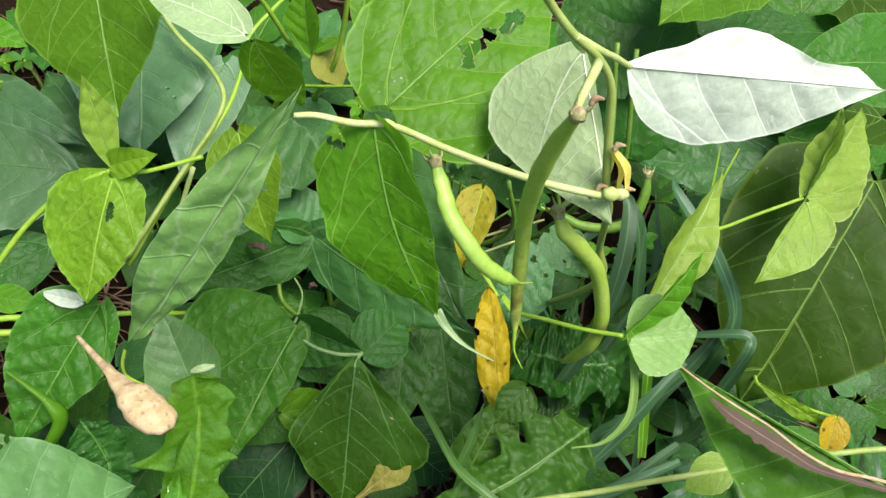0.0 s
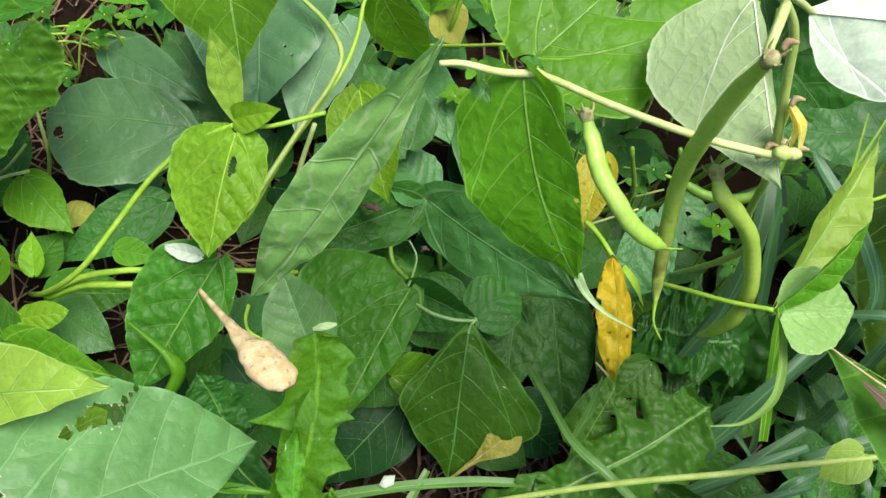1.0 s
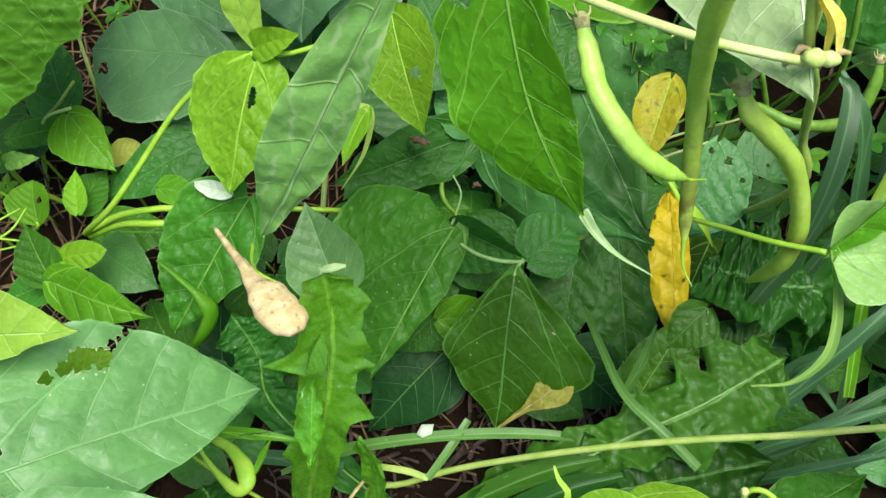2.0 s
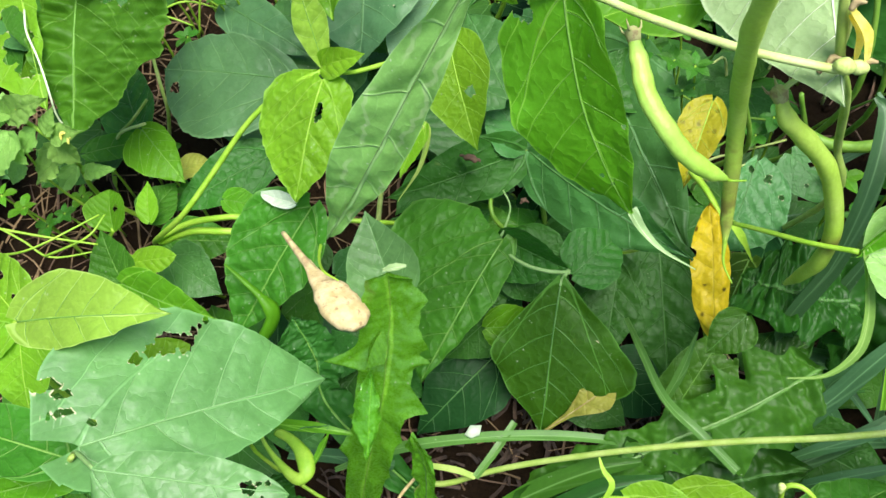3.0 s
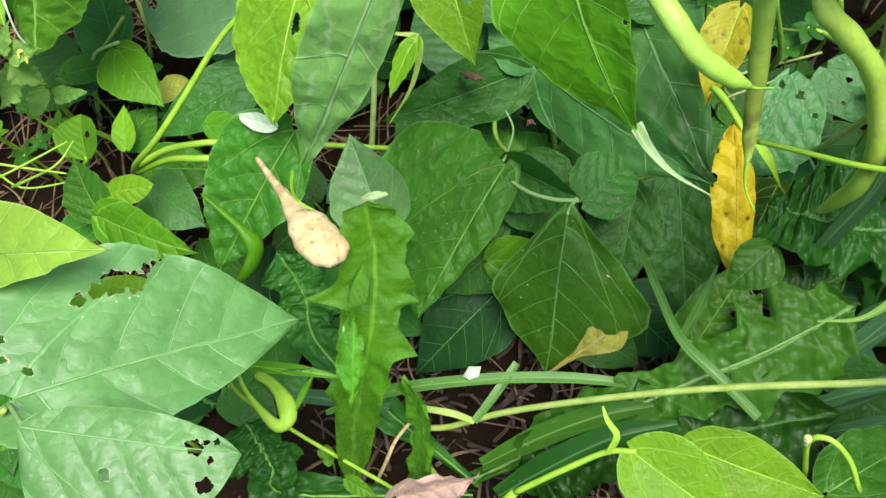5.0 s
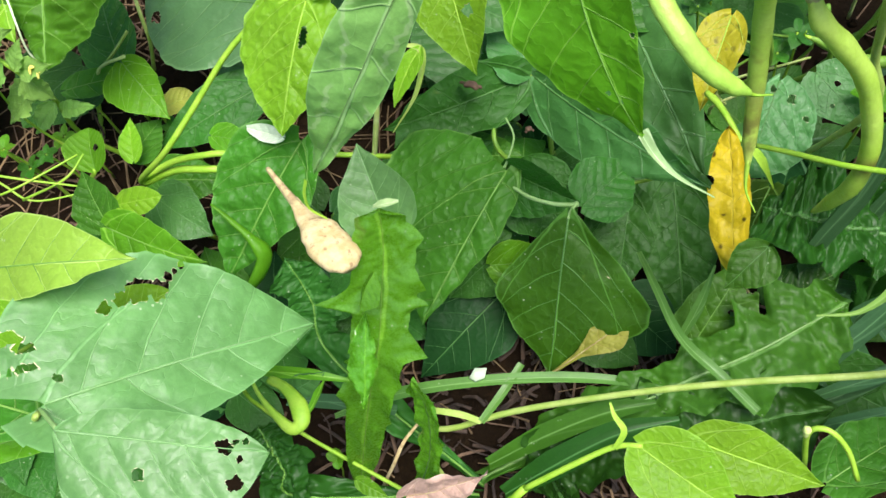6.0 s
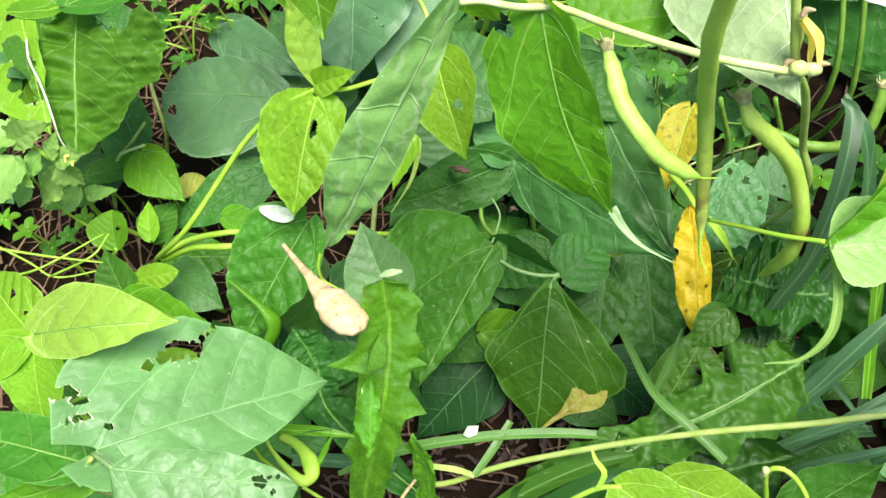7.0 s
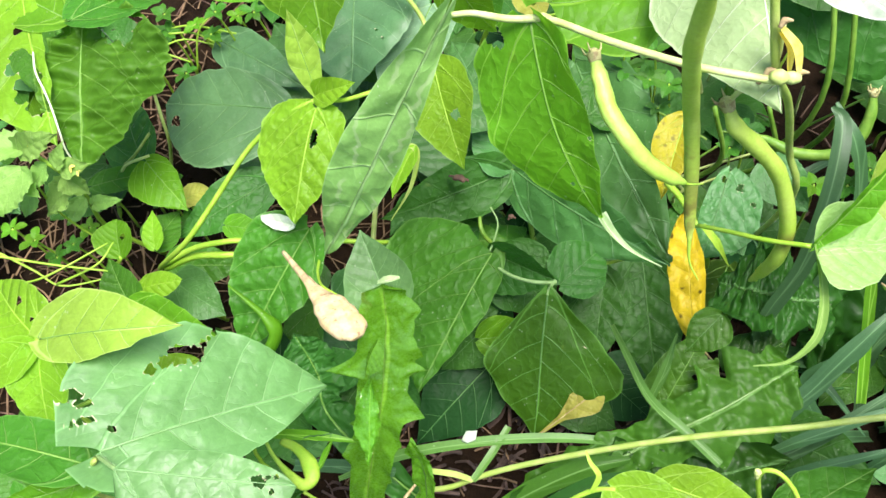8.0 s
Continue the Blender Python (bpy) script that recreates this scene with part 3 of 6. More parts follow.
# ---- the bean vine with the hanging pods ----
vine = thing("bean_vine", rest(0.240, 0.275), "climbing bean vine with three hanging green pods and broad leaves", "bean vine")
stalk(vine, [rest(0.240, 0.275, -0.004), (0.171, 0.172, 0.150), (0.159, 0.171, 0.205), (0.143, 0.163, 0.262), (0.129, 0.158, 0.296), (0.128, 0.167, 0.322), (0.128, 0.174, 0.338), (0.122, 0.179, 0.350), (0.114, 0.185, 0.358), (0.107, 0.191, 0.368), (0.100, 0.192, 0.380)], 0.0018, 0.0014, STEM_MID, label="pale green twining stem", n=48)
petiole = [(0.126, 0.152, 0.300), (0.120, 0.156, 0.300), (0.102, 0.170, 0.300), (0.081, 0.192, 0.299), (0.070, 0.207, 0.297), (0.064, 0.214, 0.296)]
stalk(vine, petiole, 0.00144, 0.00136, STEM, "petiole", "pale green leaf stalk")
stalk(vine, [(0.064, 0.214, 0.296), (0.052, 0.219, 0.296), (0.041, 0.227, 0.296), (0.033, 0.230, 0.296)], 0.0016, 0.00112, STEM, "petiole")
# swellings at the joints of the vine
for q, r in (((0.126, 0.152, 0.302), 0.0029), ((0.131, 0.152, 0.299), 0.0025), ((0.064, 0.214, 0.296), 0.0021)):
    q = Vector(q)
    part("node", tube_mesh([q + Vector((-0.0028, 0.001, 0.001)), q, q + Vector((0.0028, -0.001, -0.001))], (0.0013, r * 0.8, r, r * 0.8, 0.0012), 12, 10), STEM, vine)
leaf(vine, (0.032, 0.239, 0.288), (-0.069, 0.243, 0.118), (0.023, -0.017, -0.014), TRAIL, shape="lance", fold=-0.03, bow=0.03, curl=0.04, wave=0.018, quilt=0.010, fine=2.4, label="long green leaflet with pale feeding trails", left=1.19, right=0.81)
leaf(vine, (0.060, 0.216, 0.294), (0.066, 0.159, 0.230), (0.033, -0.031, 0.016), FRESH, shape="shield", left=1.25, right=0.78, fold=0.12, bow=0.05, wave=0.03, quilt=0.007, fine=3.2, holes=((0.055, -0.20, 0.042), (0.07, -0.165, 0.025), (0.78, -0.03, 0.010), (0.83, 0.0, 0.009), (0.55, 0.16, 0.009)), label="bright green leaflet with a bitten rim", side_bend=-0.04)
ribbon(vine, [(0.066, 0.161, 0.230), (0.069, 0.155, 0.222), (0.074, 0.146, 0.218), (0.082, 0.134, 0.220)], (0.0048, 0.0034, 0.0016, 0.0004), PALE, name="curled_tip", label="pale dry curled leaf tip", keel=0.6)
leaf(vine, (0.071, 0.228, 0.286), (0.163, 0.264, 0.300), (0.030, -0.070, -0.016), FRESH, shape=("broad", "cordate"), fold=0.06, bow=0.04, quilt=0.006, wave=0.025, fine=3.4, label="bright green leaflet with a torn eaten hole", left=0.93, right=1.07, holes=((0.399, 0.054, 0.038), (0.353, 0.093, 0.028), (0.506, 0.061, 0.029), (0.445, 0.068, 0.026), (0.627, 0.086, 0.036), (0.662, 0.082, 0.027), (0.576, 0.095, 0.024),))
leaf(vine, (0.142, 0.207, 0.312), (0.125, 0.144, 0.292), (0.041, -0.012, 0.004), PALE, STEM_WHITE, shape="ovate", fold=-0.10, bow=-0.02, fine=1.8, quilt=0.010, label="pale underside of a turned leaflet", left=1.84, right=0.16)
leaf(vine, (0.143, 0.184, 0.330), (0.232, 0.143, 0.325), (-0.016, -0.031, -0.026), WHITE, STEM_WHITE, shape=("torn", "ovate"), fold=-0.42, bow=0.02, heart=0.0, fine=2.4, quilt=0.006, wave=0.015, label="overturned leaflet with glare put into its whitish underside", left=0.81, right=1.19)
stalk(vine, [(0.115, 0.184, 0.357), (0.124, 0.181, 0.350), (0.136, 0.183, 0.338), (0.143, 0.183, 0.331)], 0.0015, 0.0011, STEM, "petiole")
stalk(vine, [(0.115, 0.185, 0.357), (0.129, 0.196, 0.335), (0.138, 0.203, 0.319)], 0.0012, 0.0010, STEM, "petiole")
# pods and their stalks
pod(vine, [(0.095, 0.151, 0.366), (0.096, 0.156, 0.346), (0.096, 0.159, 0.325), (0.100, 0.164, 0.302), (0.104, 0.168, 0.279), (0.107, 0.169, 0.257), (0.107, 0.164, 0.234), (0.104, 0.154, 0.211), (0.102, 0.148, 0.203)], 0.0033, POD_OLD, 0.020, "long green pod browning near its tip", (0.86, 0.16, 0.9))
pod(vine, [(0.078, 0.197, 0.284), (0.077, 0.188, 0.281), (0.076, 0.178, 0.277), (0.079, 0.167, 0.271), (0.084, 0.160, 0.262), (0.092, 0.156, 0.252), (0.099, 0.155, 0.244)], 0.0036, POD_LIT, 0.006, "shiny light green curved pod")
pod(vine, [(0.118, 0.165, 0.272), (0.120, 0.160, 0.264), (0.128, 0.156, 0.252), (0.137, 0.151, 0.236), (0.141, 0.145, 0.220), (0.142, 0.138, 0.203), (0.139, 0.134, 0.186), (0.136, 0.136, 0.168), (0.135, 0.140, 0.150)], 0.0040, POD, 0.003, "plump curved green pod with a brown spot", (0.66, 0.05, 1.0))

stalk(vine, [(0.127, 0.161, 0.291), (0.123, 0.164, 0.283), (0.120, 0.166, 0.276), (0.118, 0.165, 0.273)], 0.0011, 0.0010, STEM, "pedicel", n=10)
stalk(vine, [(0.120, 0.175, 0.352), (0.109, 0.165, 0.358), (0.098, 0.155, 0.364), (0.095, 0.151, 0.366)], 0.0017, 0.0013, STEM, "pedicel", n=10)
stalk(vine, [(0.064, 0.225, 0.283), (0.073, 0.216, 0.278), (0.080, 0.209, 0.274), (0.082, 0.206, 0.272)], 0.0010, 0.0009, STEM, "pedicel", n=10)
stalk(vine, [(0.130, 0.163, 0.315), (0.130, 0.161, 0.303), (0.128, 0.159, 0.292)], 0.0012, 0.0011, STEM, "pedicel", n=12)
# withered flower remains
for a, b, w in (((0.128, 0.161, 0.316), (0.134, 0.152, 0.296), 0.0050), ((0.128, 0.161, 0.314), (0.131, 0.154, 0.298), 0.0040)):
    ribbon(vine, [a, tuple((Vector(a) + Vector(b)) / 2 + Vector((0.001, 0, 0.002))), b], (w * 0.5, w, w * 0.25), PETAL, name="petal", label="withered yellow petal", keel=0.8, n=12)
for q in ((0.122, 0.157, 0.294), (0.124, 0.157, 0.297), (0.127, 0.160, 0.318), (0.133, 0.152, 0.297), (0.103, 0.155, 0.362)):
    q = Vector(q)
    part("bract", tube_mesh([q, q + Vector((0.0019, 0.001, 0.0016)), q + Vector((0.0035, -0.001, 0.003))], (0.0008, 0.0013, 0.0004), 6, 6), CALYX, vine)

# ---- the young shoot with lime leaves ----
shoot = thing("bean_shoot", (-0.240, 0.418, -0.108), "young twining bean shoot with lime green leaflets", "bean shoot")
stalk(shoot, [(-0.245, 0.422, -0.115), (-0.200, 0.355, -0.001), (-0.164, 0.336, 0.047), (-0.134, 0.349, 0.064), (-0.100, 0.363, 0.085), (-0.069, 0.366, 0.102), (-0.046, 0.363, 0.110)], 0.00213, 0.00157, STEM_LIME)
stalk(shoot, [(-0.046, 0.363, 0.110), (-0.030, 0.354, 0.113), (-0.020, 0.350, 0.116), (0.007, 0.346, 0.120)], 0.00146, 0.00146, STEM_LIME)
leaf(shoot, (-0.046, 0.357, 0.110), (-0.084, 0.301, 0.077), (0.057, -0.028, 0.010), LIME, shape="broad", fold=-0.12, bow=0.06, quilt=0.020, fine=3.2, wave=0.03, holes=((0.20, 0.050, 0.022), (0.225, 0.052, 0.027), (0.25, 0.055, 0.030), (0.275, 0.055, 0.028), (0.30, 0.053, 0.024), (0.325, 0.05, 0.016)), label="lime green leaflet with a small eaten hole", left=1.2, right=0.78)
leaf(shoot, (-0.043, 0.365, 0.111), (-0.041, 0.395, 0.161), (0.020, -0.004, -0.013), TENDER, shape="lance", fold=0.5, bow=-0.05, label="narrow folded lime leaflet")
leaf(shoot, (-0.044, 0.365, 0.112), (-0.017, 0.353, 0.126), (-0.006, -0.013, -0.013), LIME, shape="broad", fold=0.4)
stalk(shoot, [(-0.200, 0.356, -0.004), (-0.171, 0.349, 0.015), (-0.145, 0.341, 0.022), (-0.133, 0.338, 0.020), (-0.110, 0.338, -0.001), (-0.080, 0.338, -0.020), (-0.037, 0.330, -0.040)], 0.00235, 0.00179, STEM_LIME)
stalk(shoot, [(-0.201, 0.356, -0.009), (-0.174, 0.348, 0.006), (-0.152, 0.339, 0.009), (-0.141, 0.336, 0.007)], 0.00291, 0.00235, STEM_LIME)
stalk(shoot, [(-0.050, 0.333, -0.040), (-0.035, 0.340, 0.006), (-0.025, 0.345, 0.038), (-0.014, 0.348, 0.071), (-0.000, 0.352, 0.103)], 0.0019, 0.00157, STEM)
leaf(shoot, (0.035, 0.376, 0.090), (0.031, 0.311, 0.054), (0.044, -0.040, 0.005), LIME, shape="ovate", fold=0.2, bow=0.05, fine=1.4, holes=((0.50, 0.10, 0.045),), label="yellow-green leaflet with a round hole")
leaf(shoot, (0.004, 0.336, 0.062), (-0.021, 0.313, 0.048), (0.010, -0.013, 0.004), LIME, shape="ovate", fold=0.2, fine=1.2, label="small lime leaflet", left=0.85, right=1.15)
ribbon(shoot, [(-0.007, 0.347, 0.057), (0.005, 0.334, 0.061), (-0.006, 0.319, 0.044), (-0.028, 0.314, 0.018)], (0.002, 0.0045, 0.003, 0.0006), STEM_MID, name="curled_leaf", keel=0.7)
stalk(shoot, [(-0.062, 0.377, -0.020), (-0.038, 0.388, 0.000), (0.003, 0.418, 0.015), (0.029, 0.439, 0.020), (0.044, 0.461, 0.022), (0.042, 0.494, 0.020), (0.031, 0.525, 0.020), (0.025, 0.552, 0.020)], 0.0021, 0.0018, STEM_MID, label="pale twisted stem", n=34)
stalk(shoot, [(-0.062, 0.375, -0.025), (-0.018, 0.406, 0.000), (0.015, 0.428, 0.012), (0.042, 0.450, 0.018), (0.061, 0.475, 0.020), (0.078, 0.504, 0.025), (0.103, 0.520, 0.030), (0.128, 0.536, 0.030)], 0.0020, 0.0016, STEM_LIME, n=34)
leaf(shoot, (-0.010, 0.503, 0.155), (-0.031, 0.406, 0.100), (0.087, -0.073, 0.026), FRESH, shape="ovate", fold=0.1, bow=0.03, fine=1.3, label="large bright green leaflet")
leaf(shoot, (0.050, 0.380, 0.174), (0.005, 0.430, 0.174), (-0.012, -0.039, 0.000), PALE, shape="ovate", fold=0.1, label="pale green leaflet")
leaf(shoot, (0.056, 0.383, 0.161), (0.080, 0.372, 0.103), (0.025, -0.010, 0.026), FRESH, shape="ovate", fold=0.2, label="fresh green leaflet")

# ---- the bean plant in the middle: dark leaves near the soil ----
bush = thing("bean_plant", rest(0.070, 0.305), "low bean plant with dark green leaves close to soil", "bean plant")
stalk(bush, [rest(0.070, 0.305, -0.004), (0.078, 0.350, -0.092), (0.075, 0.361, -0.069), (0.073, 0.364, -0.053)], 0.00246, 0.00179, STEM_DARK)
leaf(bush, (0.075, 0.362, -0.053), (0.152, 0.234, -0.040), (0.043, 0.010, 0.046), GREY, shape="ovate", fold=0.12, bow=0.06, fine=1.3, label="dark grey-green leaflet")
leaf(bush, (0.162, 0.455, -0.073), (0.167, 0.259, -0.099), (0.081, -0.026, 0.042), GREY, shape="ovate", fold=0.1, bow=0.05, fine=1.3, quilt=0.014, label="broad puckered grey-green leaflet")
leaf(bush, (0.072, 0.363, -0.053), (-0.040, 0.360, -0.053), (-0.002, -0.037, -0.032), DARK, shape="ovate", fold=0.1, bow=0.08, label="dark leaflet with a brown eaten spot")
leaf(bush, (0.074, 0.365, -0.053), (0.059, 0.409, -0.033), (0.044, 0.021, -0.006), GREY, shape="broad", fold=0.15)
leaf(bush, (0.069, 0.386, -0.014), (0.064, 0.478, -0.020), (0.062, 0.010, 0.006), GREY, shape="broad", fold=0.1, bow=0.05)
leaf(bush, (0.030, 0.382, -0.046), (0.007, 0.432, -0.040), (0.046, 0.022, 0.000), GREY, shape="broad", fold=0.1)
stalk(bush, [(0.042, 0.306, 0.004), (0.043, 0.294, 0.000), (0.036, 0.283, -0.003), (0.031, 0.278, -0.006)], 0.0006, 0.0010, RIB_PALE, "petiole")
leaf(bush, (0.032, 0.276, -0.007), (-0.050, 0.206, -0.035), (0.061, -0.071, 0.003), GREEN, shape=("cordate", "ovate"), wrinkle=0.004, fold=-0.06, bow=0.04, quilt=0.022, fine=2.0, heart=0.10, label="broad puckered mid-green leaflet", left=1.64, right=0.36)
leaf(bush, (0.032, 0.281, -0.014), (0.070, 0.244, -0.020), (-0.018, -0.017, -0.039), DARK, shape="ovate", fold=0.5, bow=0.03, label="folded dark leaflet")
leaf(bush, (0.037, 0.287, -0.033), (0.064, 0.238, -0.066), (0.048, 0.028, 0.013), DARK, shape="ovate", fold=0.1)
leaf(bush, (0.072, 0.252, -0.046), (0.117, 0.274, -0.053), (0.024, -0.039, -0.013), DARK, shape="ovate", fold=0.15)
stalk(bush, [(0.029, 0.271, -0.011), (0.039, 0.254, -0.006), (0.052, 0.243, -0.004), (0.066, 0.238, -0.006)], 0.00112, 0.00146, RIB_PALE, "petiole", "pale leaf stalk")
stalk(bush, [(0.066, 0.240, -0.006), (0.060, 0.235, -0.005), (0.057, 0.231, -0.005)], 0.00134, 0.00101, RIB_PALE, "petiole", n=8)
leaf(bush, (0.057, 0.231, -0.005), (0.017, 0.159, -0.076), (0.096, -0.030, 0.023), MOSS, shape="rhomb", fold=-0.08, bow=0.04, quilt=0.008, fine=1.5, holes=((0.30, 0.27, 0.012),), label="diamond-shaped dark green leaflet", left=0.82, right=1.18, wave=0.03)
leaf(bush, (0.015, 0.157, -0.069), (0.073, 0.170, -0.045), (0.005, -0.023, -0.008), TAN, CALYX, shape="drop", fold=0.2, bow=0.05, fine=0.9, label="withered yellow-brown leaf tip")
leaf(bush, (0.147, 0.272, -0.092), (0.118, 0.171, -0.131), (0.059, -0.019, 0.004), DARK, shape="ovate", fold=0.15, bow=0.05, fine=1.2, label="shaded dark leaflet with deep veins", quilt=0.02)
leaf(bush, (0.007, 0.225, -0.079), (-0.068, 0.190, -0.099), (0.043, -0.046, -0.006), BLACKISH, shape="ovate", fold=0.1, bow=0.06, label="near-black green leaflet", quilt=0.004)
leaf(bush, (0.003, 0.236, -0.053), (0.047, 0.229, -0.059), (-0.011, -0.026, -0.020), FRESH, shape="ovate", fold=0.1)
leaf(bush, (0.021, 0.248, -0.053), (-0.031, 0.230, -0.073), (0.030, -0.041, -0.007), DARK, shape="ovate", fold=0.1)
# this leaflet's shade is put into its near-black colour
leaf(bush, (0.078, 0.198, -0.099), (0.105, 0.155, -0.118), (0.049, 0.020, 0.000), BLACKISH, shape="broad", fold=0.1, label="blue-green shaded leaflet")
leaf(bush, (0.045, 0.190, -0.086), (0.077, 0.153, -0.105), (0.036, 0.020, 0.007), DARK, shape="broad", fold=0.1)
stalk(bush, [(0.085, 0.276, -0.059), (0.108, 0.263, -0.059), (0.134, 0.262, -0.066)], 0.00146, 0.00123, STEM_LIME, "petiole", n=8)
stalk(bush, [rest(0.070, 0.305, -0.004), (0.035, 0.320, -0.066), (0.042, 0.354, -0.066)], 0.00202, 0.00157, STEM_DARK)
leaf(bush, (0.175, 0.444, -0.099), (0.131, 0.381, -0.118), (0.050, -0.047, 0.000), DARK, shape="ovate", fold=0.1)
leaf(bush, (-0.082, 0.320, 0.035), (-0.157, 0.267, -0.007), (0.041, -0.047, -0.012), GREEN, shape=("broad", "ovate"), fold=0.12, bow=0.05, quilt=0.028, fine=2.2, label="dark puckered leaflet beside the dried leaf", left=1.19, right=0.81)
leaf(bush, (-0.091, 0.321, 0.044), (-0.114, 0.338, 0.044), (-0.001, -0.012, -0.004), WHITE, shape="ovate", fold=0.2, label="whitish turned leaf tip")
leaf(bush, (-0.044, 0.238, 0.044), (-0.046, 0.285, 0.071), (0.045, -0.009, 0.000), SHEEN, shape="ovate", fold=0.4, bow=0.05, label="pale folded leaflet")
leaf(bush, (-0.113, 0.416, -0.033), (-0.201, 0.398, -0.040), (0.010, -0.039, -0.017), DARK, shape="ovate", fold=0.1, bow=0.05, label="shaded dark leaflet")
leaf(bush, (-0.207, 0.372, -0.033), (-0.148, 0.353, -0.040), (-0.006, -0.034, -0.013), GREEN, shape="ovate", fold=0.12)
leaf(bush, (-0.155, 0.386, -0.027), (-0.127, 0.372, -0.033), (-0.005, -0.021, -0.006), FRESH, shape="ovate", fold=0.2)

# ---- yellowing leaves under the pods ----
leaf(bush, (0.113, 0.266, -0.085), (0.077, 0.200, -0.105), (0.046, -0.024, -0.002), DARK, shape="ovate", fold=0.12, bow=0.05, quilt=0.02, fine=1.4, label="shaded dark leaflet", left=1.13, right=0.87)
leaf(bush, (0.141, 0.158, 0.055), (0.114, 0.147, 0.045), (0.011, -0.023, -0.004), MOSS, shape="ovate", fold=0.12, bow=0.05, wave=0.05, quilt=0.02, fine=1.4, label="small ruffled green leaflet", left=0.89, right=1.11)
sick = thing("bean_plant", rest(0.193, 0.275), "bean plant with yellowing black-spotted leaves under the pods", "bean plant")
stalk(sick, [rest(0.193, 0.275, -0.004), (0.182, 0.236, -0.066), (0.178, 0.252, -0.027), (0.168, 0.270, -0.001), (0.162, 0.276, 0.006)], 0.00224, 0.00157, STEM_LIME)
leaf(sick, (0.127, 0.161, 0.032), (0.148, 0.227, 0.060), (0.022, -0.007, 0.001), YELLOW, STEM_LIME, shape="round", ribbed=False, fold=-0.10, bow=0.05, wave=0.06, fine=2.0, label="yellow leaflet with black spots", left=1.10, right=0.90, bites=((0.598, -0.168, 0.050),))
leaf(sick, (0.195, 0.319, 0.010), (0.158, 0.273, -0.010), (0.024, -0.020, 0.003), DULL_YELLOW, STEM_LIME, shape="ovate", fold=0.35, bow=0.04, wave=0.05, fine=1.2, label="yellow leaflet with dark specks", left=1.09, right=0.91)
leaf(sick, (0.207, 0.271, 0.000), (0.168, 0.225, -0.020), (0.032, -0.026, -0.003), GREY, shape="round", fold=0.06, bow=0.05, fine=2.2, label="grey-green leaflet riddled with holes", left=0.53, right=1.47, holes=((0.159, 0.158, 0.039), (0.284, 0.341, 0.032), (0.106, -0.029, 0.032),))
leaf(sick, (0.255, 0.296, -0.059), (0.272, 0.252, -0.073), (0.040, 0.005, 0.007), GREY, shape="broad", fold=0.1, fine=1.4, holes=((0.3, 0.1, 0.04), (0.5, -0.15, 0.03)))
stalk(sick, [(0.116, 0.164, 0.178), (0.124, 0.152, 0.188), (0.134, 0.138, 0.198), (0.146, 0.126, 0.206)], 0.00104, 0.00112, STEM_LIME, "petiole", "thin green leaf stalk")
stalk(sick, [(0.162, 0.276, 0.006), (0.163, 0.257, 0.015), (0.164, 0.233, 0.018)], 0.00202, 0.00157, STEM_LIME, "petiole")
ribbon(sick, [(0.169, 0.234, 0.012), (0.176, 0.224, -0.001), (0.184, 0.215, -0.027)], (0.00448, 0.00672, 0.00112), STEM_LIME, name="curled_leaf", n=10)
# three-part leaf on the thin stalk
leaf(sick, (0.149, 0.124, 0.206), (0.184, 0.117, 0.198), (-0.015, -0.033, -0.012), TRAIL, shape="broad", fold=0.15, bow=0.04, quilt=0.012, fine=1.3, label="green puckered leaflet")
leaf(sick, (0.147, 0.126, 0.206), (0.183, 0.138, 0.242), (0.008, -0.006, -0.010), FRESH, shape="lance", fold=0.6, bow=0.03, label="narrow folded green leaflet")
ribbon(sick, [(0.148, 0.126, 0.207), (0.147, 0.114, 0.196), (0.144, 0.103, 0.186), (0.138, 0.095, 0.178), (0.126, 0.092, 0.170), (0.112, 0.096, 0.168)], (0.0020, 0.0036, 0.0042, 0.0036, 0.0018, 0.0006), FRAIL, name="curled_leaf", label="narrow curled green leaflet", keel=0.6)
# the pod's shade is put into its colour by the dark stem green
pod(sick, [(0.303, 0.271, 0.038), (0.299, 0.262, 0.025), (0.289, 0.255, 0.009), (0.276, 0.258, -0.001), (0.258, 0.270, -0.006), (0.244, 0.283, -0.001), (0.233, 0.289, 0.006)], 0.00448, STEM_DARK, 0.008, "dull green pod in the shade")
for a, b, c in (((0.300, 0.345, 0.103), (0.290, 0.300, -0.001), rest(0.275, 0.334)), ((0.310, 0.335, 0.103), (0.304, 0.293, -0.014), rest(0.305, 0.334)), ((0.216, 0.317, 0.012), (0.227, 0.313, -0.066), rest(0.199, 0.351)), ((0.262, 0.317, -0.014), (0.272, 0.308, -0.079), rest(0.252, 0.340))):
    stalk(sick, [c, b, a], 0.00246, 0.00179, STEM_DARK, n=12)

# ---- plants behind the vine ----
back = thing("bean_plant", rest(0.386, 0.468), "bean plant with large dull green leaves behind the vine", "bean plant")
stalk(back, [rest(0.386, 0.468, -0.004), (0.413, 0.287, -0.066), (0.391, 0.307, -0.014), (0.359, 0.362, 0.038)], 0.00314, 0.00202, STEM_DARK)
leaf(back, (0.319, 0.396, 0.064), (0.370, 0.271, -0.001), (0.118, -0.061, 0.032), DARK, shape="broad", fold=0.1, bow=0.05, quilt=0.02, fine=1.4, label="large dark puckered leaflet")
leaf(back, (0.322, 0.335, 0.057), (0.362, 0.460, 0.077), (0.084, -0.061, 0.020), DARK, shape="broad", fold=0.12, bow=0.05, fine=1.2)
